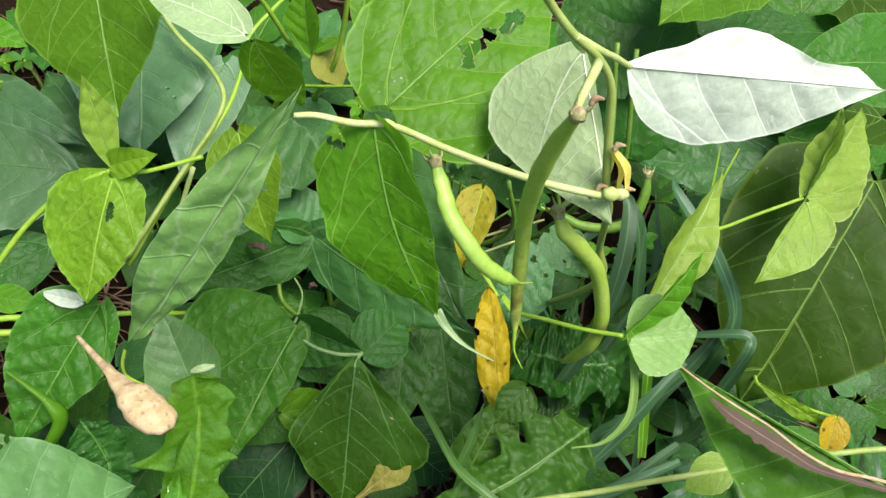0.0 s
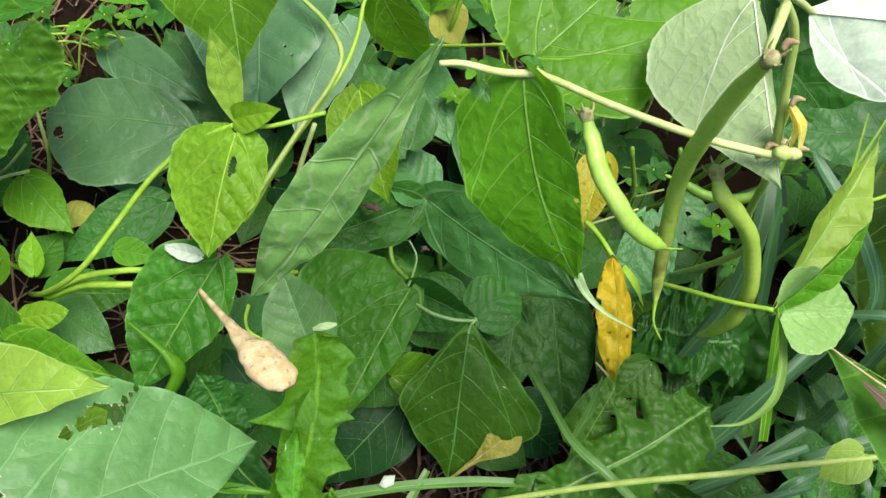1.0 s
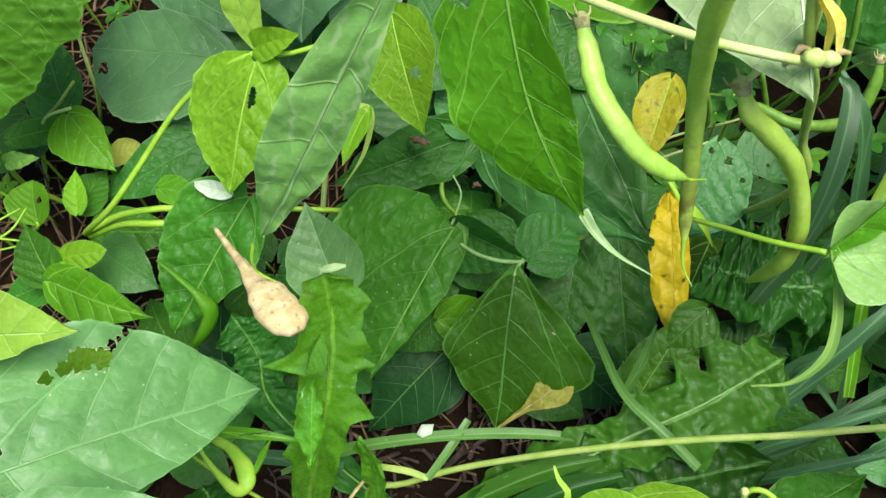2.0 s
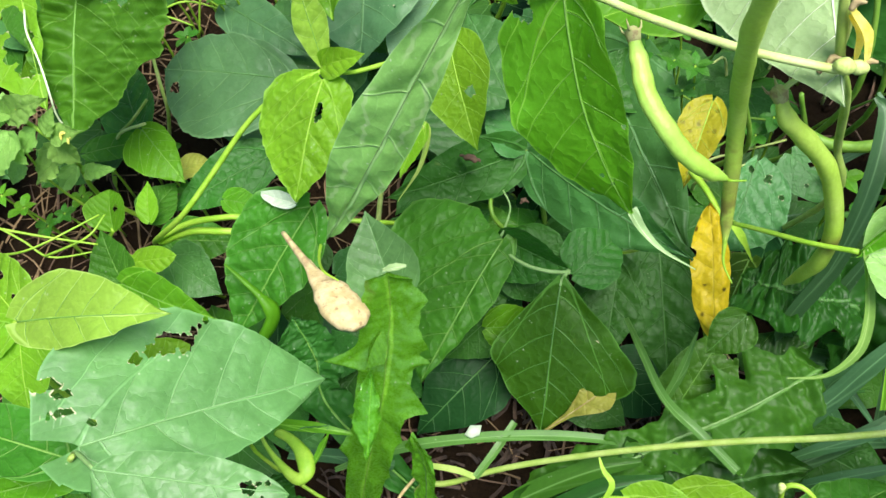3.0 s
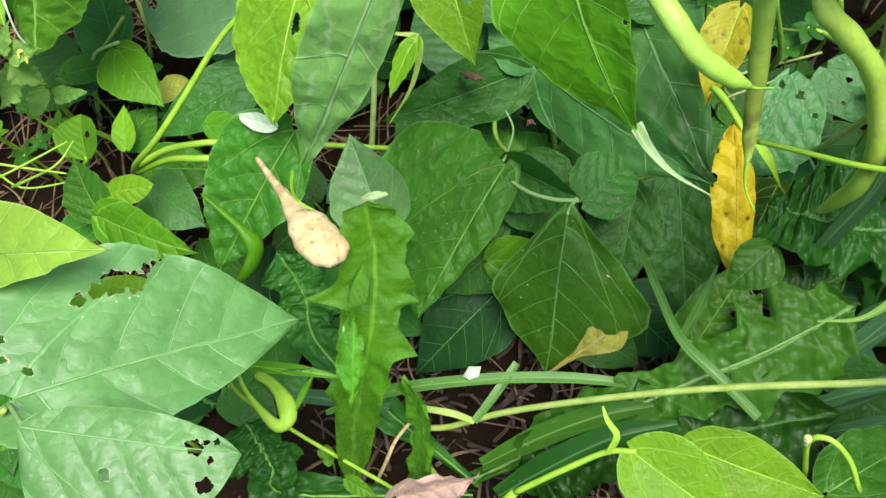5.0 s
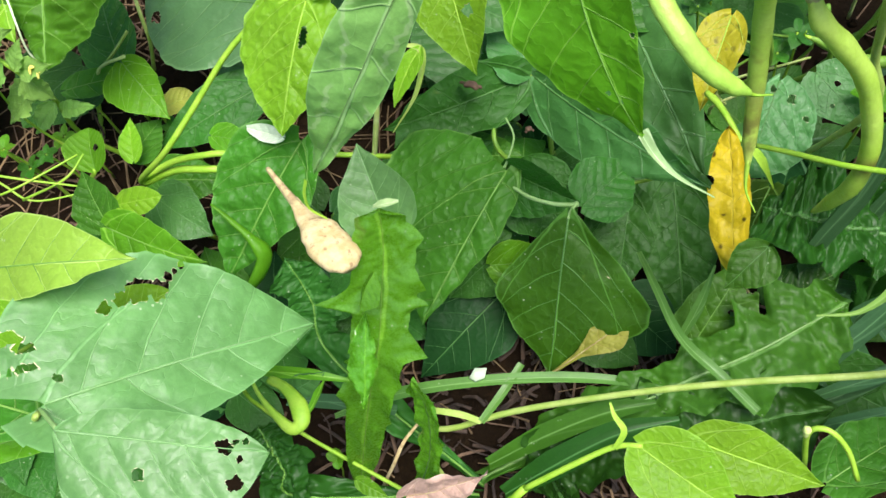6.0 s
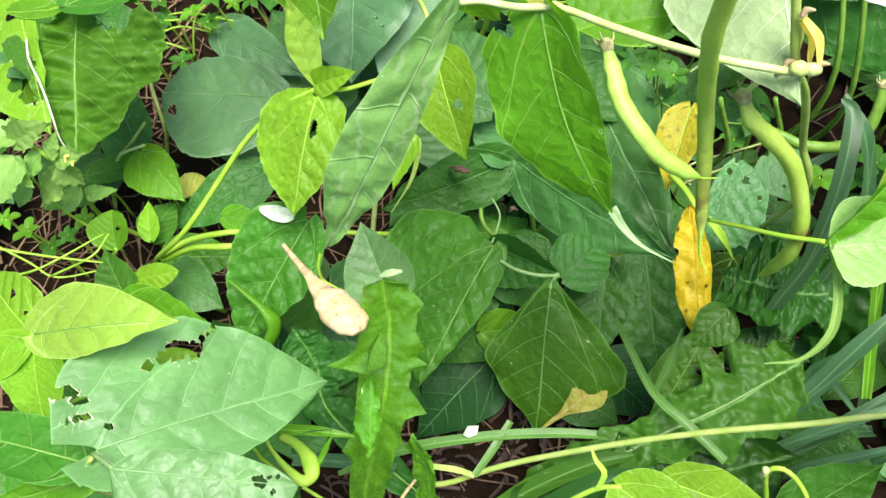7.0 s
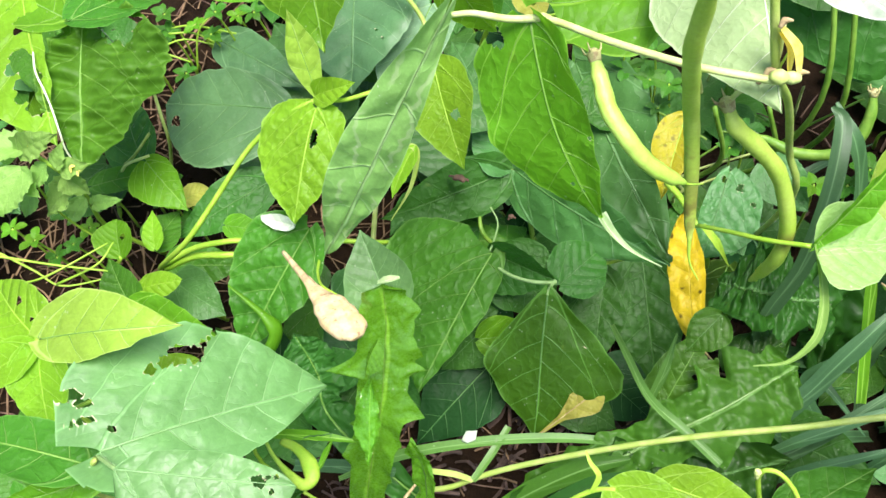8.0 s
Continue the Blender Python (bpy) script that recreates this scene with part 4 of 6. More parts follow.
leaf(back, (0.502, 0.248, 0.103), (0.386, 0.279, 0.116), (-0.036, -0.062, -0.020), GREEN, shape="ovate", fold=0.1, bow=0.05, label="dull green leaflet")
leaf(back, (0.412, 0.359, 0.129), (0.316, 0.331, 0.129), (0.022, -0.068, 0.000), FRESH, shape="broad", fold=0.1)
leaf(back, (0.414, 0.235, 0.025), (0.319, 0.308, -0.001), (-0.028, -0.045, -0.013), GREY, shape="ovate", fold=0.1, bow=0.05, label="grey-green leaflet")
leaf(back, (0.427, 0.191, 0.077), (0.297, 0.104, -0.014), (0.112, -0.113, 0.013), OLIVE, shape="broad", fold=0.1, bow=0.05, quilt=0.007, fine=1.4, label="large dull green leaflet")
leaf(back, (0.411, 0.257, 0.051), (0.474, 0.210, 0.038), (-0.029, -0.050, -0.013), GREEN, shape="ovate", fold=0.1)
leaf(back, (0.588, 0.368, -0.027), (0.494, 0.397, -0.027), (-0.059, -0.085, 0.000), DARK, shape="broad", fold=0.1)
leaf(back, (0.555, 0.269, -0.014), (0.487, 0.308, -0.014), (-0.044, -0.059, 0.000), OLIVE, shape="broad", fold=0.1)
leaf(back, (0.512, 0.426, -0.027), (0.450, 0.390, -0.040), (0.038, -0.056, 0.000), DARK, shape="broad", fold=0.1)
leaf(back, (0.461, 0.259, -0.053), (0.417, 0.220, -0.066), (0.051, -0.038, 0.000), DARK, shape="broad", fold=0.1)
leaf(back, (0.620, 0.403, -0.014), (0.628, 0.328, -0.014), (0.092, 0.024, 0.000), OLIVE, shape="broad", fold=0.1)
leaf(back, (0.483, 0.347, 0.064), (0.513, 0.414, 0.077), (0.073, -0.026, 0.000), GREEN, shape="broad", fold=0.1)
stalk(back, [(0.408, 0.234, 0.031), (0.417, 0.211, 0.038), (0.427, 0.193, 0.074)], 0.00179, 0.00157, STEM, "petiole")
stalk(back, [rest(0.386, 0.468, 0), (0.447, 0.250, -0.014), (0.458, 0.260, 0.038), (0.492, 0.255, 0.097)], 0.00224, 0.00157, STEM_DARK, "petiole")

# ---- the young yellow-green shoot at the rim ----
young = thing("bean_shoot", rest(0.305, 0.234), "slender bean shoot with yellow-green young leaflets", "bean shoot")
stalk(young, [rest(0.300, 0.235, -0.004), (0.269, 0.193, 0.085), (0.296, 0.190, 0.105), (0.337, 0.184, 0.120)], 0.0013, 0.0010, STEM_LIME)
leaf(young, (0.339, 0.186, 0.121), (0.390, 0.225, 0.135), (0.005, -0.015, 0.023), TENDER, shape="lance", fold=0.35, bow=-0.03, fine=1.4, label="folded yellow-green leaflet", left=0.85, right=1.15)
leaf(young, (0.339, 0.184, 0.120), (0.407, 0.223, 0.130), (0.019, -0.026, -0.023), TENDER, shape=("lance", "cordate"), fold=0.30, bow=0.03, fine=1.4, left=0.52, right=1.48)
leaf(young, (0.336, 0.181, 0.120), (0.284, 0.150, 0.105), (0.016, -0.024, -0.005), TENDER, shape=("lance", "broad"), fold=0.15, bow=0.05, fine=1.4, label="yellow-green leaflet", left=0.25, right=1.75)
leaf(young, (0.192, 0.149, 0.130), (0.270, 0.203, 0.165), (0.018, -0.016, -0.014), TENDER, shape="lance", fold=0.5, bow=0.03, fine=1.4, left=0.93, right=1.07)
leaf(young, (0.305, 0.106, 0.012), (0.341, 0.063, -0.001), (0.005, -0.017, -0.013), LIME, shape="lance", fold=0.3, label="yellowing narrow leaflet")
leaf(young, (0.340, 0.066, 0.012), (0.320, 0.045, -0.001), (0.018, -0.012, 0.000), YELLOW, shape="ovate", fold=0.3)
stalk(young, [rest(0.305, 0.234, 0), (0.339, 0.147, -0.053), (0.303, 0.108, 0.012)], 0.00157, 0.00123, STEM_LIME, "petiole", n=10)
stalk(young, [(0.303, 0.108, 0.012), (0.326, 0.083, 0.006), (0.340, 0.066, 0.012)], 0.00134, 0.00112, STEM_LIME, "petiole", n=10)

# ---- the large leaf with a browned rim, close to the eye ----
near = thing("bean_plant", rest(0.405, 0.020), "bean plant with a green leaf browned along its rim", "bean plant")
leaf(near, (0.262, -0.009, 0.165), (0.189, 0.117, 0.150), (0.039, 0.025, 0.020), WRINKLED, shape=("ovate", "lance"), fold=0.04, bow=0.03, fine=2.0, label="green leaflet with a browned rim", left=2.06, right=-0.06)
ribbon(near, [(0.189, 0.091, 0.164), (0.193, 0.078, 0.167), (0.199, 0.066, 0.169), (0.206, 0.053, 0.171), (0.213, 0.041, 0.172), (0.223, 0.031, 0.174), (0.243, 0.014, 0.175)], (0.002, 0.0070, 0.0090, 0.0075, 0.0045, 0.003, 0.003), CRISP, name="dry_rim", label="dry grey-brown withered leaf rim", n=60, across=8, keel=-0.2, frayed=0.55)
stalk(near, [(0.186, 0.115, 0.157), (0.191, 0.097, 0.163), (0.197, 0.083, 0.166), (0.206, 0.067, 0.168), (0.212, 0.050, 0.171), (0.221, 0.036, 0.173), (0.234, 0.026, 0.174), (0.249, 0.013, 0.175)], 0.0005, 0.0010, HUSK, "dry_edge", "pale dry leaf edge", n=40, sides=6)
stalk(near, [rest(0.390, 0.035, -0.004), (0.330, 0.010, 0.060), (0.262, -0.009, 0.165)], 0.0025, 0.0016, STEM, n=12)

# ---- the big three-part leaf with eaten holes ----
eaten = thing("bean_plant", rest(-0.232, 0.187), "bean plant with a large pale-glossed leaf full of holes", "bean plant")
stalk(eaten, [rest(-0.232, 0.187, -0.004), (-0.260, 0.193, 0.038), (-0.181, 0.147, 0.188), (-0.173, 0.146, 0.199)], 0.00146, 0.00123, STEM_MID)
leaf(eaten, (-0.172, 0.149, 0.197), (-0.081, 0.172, 0.123), (0.008, -0.074, -0.014), SHEEN, shape="broad", left=1.33, right=0.68, heart=0.14, fold=0.05, bow=0.05, quilt=0.006, fine=4.4, holes=((0.07, -0.067, 0.014), (0.37, -0.275, 0.042), (0.43, -0.258, 0.036), (0.31, -0.262, 0.026), (0.26, -0.245, 0.020), (0.48, -0.30, 0.018), (0.51, -0.315, 0.012), (0.54, -0.335, 0.014), (0.56, -0.36, 0.012), (0.03, -0.235, 0.032), (0.055, -0.19, 0.018), (0.03, -0.125, 0.018)), label="large pale-glossed leaflet with eaten holes")
leaf(eaten, (-0.156, 0.130, 0.220), (-0.089, 0.103, 0.203), (-0.019, -0.042, -0.005), SHEEN, shape="round", heart=0.0, fold=0.05, bow=0.04, quilt=0.008, fine=3.6, label="grey-green leaflet with round holes", left=0.46, right=1.54, holes=((0.797, -0.002, 0.033), (0.770, -0.014, 0.023), (0.878, -0.040, 0.016), (0.866, 0.043, 0.016), (0.836, -0.033, 0.013), (0.421, 0.155, 0.030), (0.853, 0.158, 0.033),))
leaf(eaten, (-0.189, 0.154, 0.173), (-0.269, 0.201, 0.168), (-0.002, -0.034, 0.007), GREEN, shape="broad", fold=0.1, bow=0.05, fine=1.3, label="mid-green leaflet")
leaf(eaten, (-0.193, 0.156, 0.150), (-0.251, 0.158, 0.155), (-0.005, -0.013, -0.013), FRESH, shape="ovate", fold=0.1)
leaf(eaten, (-0.194, 0.207, 0.115), (-0.148, 0.215, 0.115), (0.004, -0.023, -0.010), LIME, shape="round", fold=0.1, fine=1.4, left=0.98, right=1.02)
stalk(eaten, [(-0.175, 0.147, 0.195), (-0.172, 0.146, 0.199), (-0.156, 0.130, 0.217)], 0.00101, 0.000896, RIB_PALE, "petiole", n=8)
leaf(eaten, (-0.193, 0.212, 0.199), (-0.119, 0.185, 0.215), (-0.007, -0.034, -0.005), TENDER, shape="ovate", fold=0.1, bow=0.06, quilt=0.008, fine=1.4, label="lime green leaflet", left=1.2, right=0.78)
leaf(eaten, (-0.231, 0.252, 0.129), (-0.258, 0.305, 0.122), (0.040, 0.010, 0.013), LIME, shape="broad", fold=0.1, fine=1.6, holes=((0.45, 0.12, 0.04), (0.2, 0.1, 0.02)), label="lime green leaflet with a small hole")
leaf(eaten, (-0.230, 0.248, 0.132), (-0.243, 0.205, 0.103), (0.037, -0.010, 0.000), LIME, shape="ovate", fold=0.15, bow=0.05)
leaf(eaten, (-0.232, 0.247, 0.132), (-0.283, 0.245, 0.116), (-0.003, -0.025, -0.007), LIME, shape="ovate", fold=0.15)
stalk(eaten, [rest(-0.232, 0.187, 0), (-0.264, 0.252, 0.038), (-0.237, 0.247, 0.103), (-0.195, 0.213, 0.197)], 0.00179, 0.00134, STEM_LIME)
stalk(eaten, [(-0.276, 0.245, 0.038), (-0.241, 0.237, 0.064), (-0.222, 0.249, 0.038)], 0.00146, 0.00134, STEM_LIME, "petiole", n=8)
leaf(eaten, (-0.308, 0.287, -0.001), (-0.255, 0.230, -0.014), (0.044, 0.028, 0.013), GREEN, shape="broad", fold=0.1)
leaf(eaten, (-0.272, 0.291, 0.025), (-0.255, 0.256, 0.012), (0.045, 0.013, 0.013), GREEN, shape="broad", fold=0.1)

# ---- puckered plant beyond: cupped leaf with a chewed rim ----
cupped = thing("bean_plant", rest(-0.275, 0.468), "bean plant with cupped puckered leaves and a chewed rim", "bean plant")
stalk(cupped, [rest(-0.275, 0.468, -0.004), (-0.249, 0.568, -0.060), (-0.217, 0.552, 0.010), (-0.197, 0.540, 0.070), (-0.190, 0.528, 0.096)], 0.0020, 0.0014, STEM_LIME)
leaf(cupped, (-0.189, 0.526, 0.098), (-0.221, 0.409, 0.066), (0.109, -0.032, 0.007), WRINKLED, shape=("sickle", "lobed"), fold=0.16, cup=0.10, bow=0.03, quilt=0.004, fine=3.4, wave=0.02, wrinkle=0.065, heart=0.03, label="cupped puckered leaflet with a chewed whitish rim", left=0.56, right=1.44, bites=((0.162, 0.193, 0.086), (0.232, 0.318, 0.091),))
leaf(cupped, (0.061, 0.534, -0.033), (-0.005, 0.443, -0.040), (0.048, -0.047, 0.007), SILVER_LIT, shape="broad", fold=0.1, bow=0.05, label="blue-green leaflet behind the long leaf")
leaf(cupped, (-0.231, 0.564, 0.105), (-0.228, 0.420, 0.085), (0.073, 0.002, -0.000), LIME, shape=("broad", "shield"), fold=0.06, bow=0.05, fine=2.6, label="yellow-green leaflet with a large hole", left=1.72, right=0.28, holes=((0.524, -0.061, 0.075), (0.664, -0.050, 0.080), (0.775, -0.022, 0.054), (0.294, -0.030, 0.045),))
leaf(cupped, (-0.194, 0.503, 0.110), (-0.107, 0.523, 0.090), (0.010, -0.064, 0.013), GREEN, shape="ovate", fold=0.1, bow=0.04)
leaf(cupped, (-0.201, 0.513, 0.103), (-0.273, 0.598, 0.090), (-0.015, -0.060, 0.000), FRESH, shape="ovate", fold=0.1)
leaf(cupped, (-0.199, 0.450, 0.000), (-0.177, 0.400, -0.012), (0.036, 0.015, 0.003), FRESH, shape="ovate", fold=0.10, bow=0.06, fine=1.4, label="small bright green leaflet with a yellow tip", left=1.25, right=0.75)
stalk(cupped, [(-0.243, 0.477, -0.053), (-0.222, 0.464, -0.014), (-0.192, 0.445, 0.012)], 0.00134, 0.00112, STEM, "petiole", n=8)
leaf(cupped, (-0.080, 0.452, -0.001), (-0.179, 0.511, -0.014), (-0.029, -0.082, -0.021), SILVER, shape="round", left=0.72, right=1.25, fold=0.05, bow=0.06, quilt=0.006, fine=2.8, holes=((0.85, 0.13, 0.036), (0.82, 0.15, 0.025)), label="large smooth grey-green leaflet with one hole")
stalk(cupped, [rest(-0.117, 0.468), (-0.089, 0.460, -0.053), (-0.072, 0.448, -0.014), (-0.080, 0.447, -0.001)], 0.00179, 0.00134, STEM, "petiole", n=8)
leaf(cupped, (-0.126, 0.587, -0.046), (-0.065, 0.504, -0.046), (0.027, 0.030, 0.013), SILVER, shape="broad", fold=0.08, bow=0.06, label="grey-green leaflet")
leaf(cupped, (0.014, 0.585, -0.007), (-0.028, 0.456, -0.014), (0.111, -0.060, 0.007), SILVER, shape="broad", fold=0.1, bow=0.05, fine=1.4, holes=((0.6, 0.16, 0.012), (0.66, 0.2, 0.012)), label="large blue-green leaflet")
leaf(cupped, (-0.256, 0.466, -0.027), (-0.188, 0.460, -0.033), (-0.008, -0.021, -0.006), GREEN, shape="ovate", fold=0.1)
leaf(cupped, (-0.252, 0.504, -0.053), (-0.308, 0.467, -0.053), (0.054, -0.071, 0.000), DARK, shape="broad", fold=0.1)

stalk(cupped, [(-0.227, 0.490, 0.106), (-0.227, 0.471, 0.106), (-0.223, 0.453, 0.104), (-0.221, 0.437, 0.100), (-0.222, 0.426, 0.092), (-0.226, 0.420, 0.076), (-0.225, 0.416, 0.060)], 0.0007, 0.0007, STEM_WHITE, "chewed_rim", "whitish chewed rim", n=20, sides=5)
stalk(cupped, [(-0.188, 0.522, 0.075), (-0.180, 0.504, 0.076), (-0.168, 0.489, 0.080), (-0.155, 0.475, 0.084)], 0.0007, 0.0006, STEM_WHITE, "chewed_rim", "whitish chewed rim", n=16, sides=5)

# ---- dandelions ----


def dandelion_leaf(parent, line, width, material=None, teeth=0.55, tooth_count=7, normal=(0, 0, 1), label="", ruffle=0.24, spikes=None, blunt=0.0, rib=None, rib_size=0.03, crumple=0.05):
    """A toothed, crumpled leaf that follows a line. spikes: (along, side, reach in widths, length along) of the teeth."""
    SEED[0] += 1
    sd = SEED[0]
    g = random.Random(sd)
    n, cols = 200, 24
    if spikes is None:
        spikes = []
        for side in (-1, 1):
            v = 0.16 + g.uniform(0, 0.08)
            while v < 0.95:
                spikes.append((v, side, teeth * g.uniform(0.25, 0.7), g.uniform(0.35, 0.75) / tooth_count))
                v += g.uniform(0.6, 1.4) / tooth_count
    pts = spline(line, n)
    long = sum((a - c).length for a, c in zip(pts, pts[1:]))
    bm = bmesh.new()
    uvl = bm.loops.layers.uv.new("UVMap")
    scale = bm.verts.layers.float.new("size")
    up = Vector(normal)
    rows = []
    for i, q in enumerate(pts):
        v = i / n
        d = (pts[min(i + 1, n)] - pts[max(i - 1, 0)]).normalized()
        want = Vector(normal) - d * Vector(normal).dot(d)
        up = (want if want.length > 0.3 else up - d * up.dot(d) + want * 2).normalized()
        s = d.cross(up)
        body = (0.25 + 0.55 * step(0.02, 0.3, v) + 0.2 * step(0.35, 0.62, v)) * max(blunt * (1 - step(0.97, 1.0, v)), 1 - step(0.88, 1.0, v)) ** 0.7
        row = []
        reach = {}
        for side in (-1, 1):
            w = 0.40 + 0.06 * noise.noise((v * 9, side * 5, sd)) + 0.03 * noise.noise((v * 40, side * 5, sd))
            for tv, ts, amp, size in spikes:
                if ts == side:
                    e = (v - tv) / size
                    w += amp * max(0.0, 1 - abs(e) * (1.5 if e < 0 else 0.75)) ** 1.25
            reach[side] = w * width * body
        for j in range(cols + 1):
            a = 2 * j / cols - 1
            x = reach[1 if a > 0 else -1] * a
            xn = x / width
            z = 0.10 * abs(x) + ruffle * width * abs(a) ** 1.5 * noise.noise((v * 11 + sd, a * 1.5, 1.0))
            z += crumple * width * (noise.noise((v * 26 + sd, xn * 6, 5.0)) + 0.6 * noise.noise((v * 60, xn * 14, sd)))
            z += crumple * width * 1.5 * min(1, 4 * abs(a)) * abs(noise.noise((v * 15 + 2.5 * abs(xn), xn * 5 + 3 * sd, 9.0)))
            z += crumple * width * 0.6 * min(1, 3 * abs(a)) * noise.noise((v * 30 + 2.5 * abs(xn), math.copysign(7, a), sd + 2.0))
            vert = bm.verts.new(q + s * x + up * z)
            vert[scale] = 0.22
            row.append((vert, (0.5 + x / long, v)))
        rows.append(row)
    for i in range(n):
        for j in range(cols):
            quad = (rows[i][j], rows[i][j + 1], rows[i + 1][j + 1], rows[i + 1][j])
            f = bm.faces.new([c[0] for c in quad])
            for loop, c in zip(f.loops, quad):
                loop[uvl].uv = c[1]
    centre = [row[cols // 2][0].co + up * 0.0006 for row in rows]
    ob = part("leaf", bm, material or DANDELION, parent, label)
    part("midrib", tube_mesh(centre[:-6], (width * rib_size, width * rib_size * 0.8, width * 0.006), 140, 5, 0.6), rib or RIB, ob)
    return ob


weed = thing("dandelion", rest(-0.048, 0.098), "upright toothed dandelion leaves standing in the bed", "dandelion")
dandelion_leaf(weed, [(-0.140, 0.120, -0.126), (-0.118, 0.137, -0.070), (-0.098, 0.149, -0.015), (-0.079, 0.162, 0.032), (-0.064, 0.175, 0.062), (-0.053, 0.190, 0.085), (-0.043, 0.204, 0.107), (-0.037, 0.214, 0.130)], 0.0385, normal=(0.1, -0.4, 1), blunt=0.7, rib=STEM_DARK, rib_size=0.010, ruffle=0.17, crumple=0.018, spikes=((0.68, -1, 0.46, 0.045), (0.47, -1, 0.12, 0.03), (0.38, -1, 0.18, 0.04), (0.74, 1, 0.20, 0.05), (0.68, 1, 0.22, 0.035), (0.555, 1, 0.32, 0.045), (0.44, 1, 0.12, 0.04), (0.88, 1, 0.12, 0.04), (0.32, 1, 0.08, 0.03)), label="glossy bright green toothed leaf")
leaf(weed, (-0.064, 0.180, 0.084), (-0.083, 0.145, 0.050), (0.016, -0.006, -0.002), DANDELION, shape="lance", fold=-0.5, bow=0.05, wave=0.06, ribbed=False, teeth=0.22, tooth_count=5, fine=1.8, label="folded glossy lobe", left=1.25, right=0.75)
# small added lobe that stands in for a highlight on the toothed leaf
leaf(weed, (-0.050, 0.191, 0.112), (-0.064, 0.179, 0.098), (0.006, -0.013, 0.005), DANDELION, shape="lance", fold=-0.5, bow=0.08, ribbed=False, fine=1.2, left=0.86, right=1.14)
ribbon(weed, [(-0.039, 0.214, 0.133), (-0.033, 0.212, 0.136), (-0.027, 0.212, 0.134)], (0.002, 0.0045, 0.0015), PALE, name="torn_end", label="whitish torn leaf end", n=14, frayed=0.5, keel=0.6)
dandelion_leaf(weed, [(-0.101, 0.108, -0.110), (-0.083, 0.120, -0.080), (-0.069, 0.131, -0.050), (-0.059, 0.147, -0.012), (-0.059, 0.160, 0.020)], 0.0200, normal=(-0.8, -0.4, 1), tooth_count=7, teeth=0.35, crumple=0.03, rib=RIB_DARK, label="narrow rolled green leaf")
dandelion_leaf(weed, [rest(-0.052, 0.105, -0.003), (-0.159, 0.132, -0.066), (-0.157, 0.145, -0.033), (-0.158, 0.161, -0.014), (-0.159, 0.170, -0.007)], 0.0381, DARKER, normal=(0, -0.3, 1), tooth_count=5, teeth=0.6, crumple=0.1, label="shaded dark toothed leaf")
dandelion_leaf(weed, [rest(-0.046, 0.105, -0.003), (-0.113, 0.206, -0.053), (-0.114, 0.243, -0.027), (-0.118, 0.266, -0.001)], 0.0336, DARK, normal=(0, -0.3, 1), tooth_count=5, teeth=0.4)
leaf(weed, (-0.110, 0.122, -0.014), (-0.094, 0.107, -0.014), (0.002, -0.015, -0.003), FRESH, shape="ovate", fold=0.2, label="small bright leaf")

sprout = thing("clover_seedling", (-0.143, 0.144, -0.118), "tiny clover seedling with round bright leaves on soil", "seedling")
stalk(sprout, [(-0.143, 0.143, -0.121), (-0.137, 0.148, -0.099), (-0.136, 0.152, -0.087)], 0.000672, 0.00056, STEM_LIME, n=8, sides=5)
for tip, wide in (((-0.142, 0.157, -0.084), (0.003, 0.006, 0.001)), ((-0.135, 0.159, -0.084), (0.008, -0.002, 0.001)), ((-0.130, 0.151, -0.084), (0.001, -0.008, 0.001)), ((-0.137, 0.145, -0.087), (0.007, -0.002, 0.000))):
    leaf(sprout, (-0.136, 0.152, -0.087), tip, wide, FRESH, shape="round", fold=0.15, fine=0.5, ribbed=False)
bent = thing("dry_stalk", (-0.114, 0.133, -0.118), "pale bent dry stalk lying on soil", "stalk")
part("stem", tube_mesh([(-0.114, 0.128, -0.105), (-0.098, 0.136, -0.079), (-0.086, 0.145, -0.066), (-0.071, 0.153, -0.059)], (0.00134, 0.00134, 0.00112), 14, 6), HUSK, bent)

patch = thing("dandelion", rest(-0.001, 0.086), "sprawling dandelion with long crinkled leaves on the soil", "dandelion")
dandelion_leaf(patch, [(-0.045, 0.109, -0.075), (0.003, 0.113, -0.050), (0.050, 0.116, -0.036), (0.092, 0.120, -0.028), (0.129, 0.122, -0.022), (0.165, 0.128, -0.022), (0.194, 0.133, -0.024)], 0.043, CRINKLED, tooth_count=8, teeth=0.6, ruffle=0.26, crumple=0.065, rib=RIB_PALE, rib_size=0.026, label="long crinkled leaf with a pale midrib")
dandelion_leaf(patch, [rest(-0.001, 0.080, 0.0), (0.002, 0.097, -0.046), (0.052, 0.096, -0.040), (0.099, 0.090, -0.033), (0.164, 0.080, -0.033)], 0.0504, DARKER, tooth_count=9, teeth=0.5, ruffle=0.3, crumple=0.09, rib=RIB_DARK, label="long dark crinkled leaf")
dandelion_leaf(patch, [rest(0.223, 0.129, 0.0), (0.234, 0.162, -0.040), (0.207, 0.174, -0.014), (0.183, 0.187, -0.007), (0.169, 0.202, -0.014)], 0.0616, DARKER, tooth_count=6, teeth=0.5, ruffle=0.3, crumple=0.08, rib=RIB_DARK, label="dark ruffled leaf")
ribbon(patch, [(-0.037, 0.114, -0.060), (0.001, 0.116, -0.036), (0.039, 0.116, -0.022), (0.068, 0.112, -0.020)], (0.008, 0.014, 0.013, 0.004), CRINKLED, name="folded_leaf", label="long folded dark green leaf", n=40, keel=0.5)
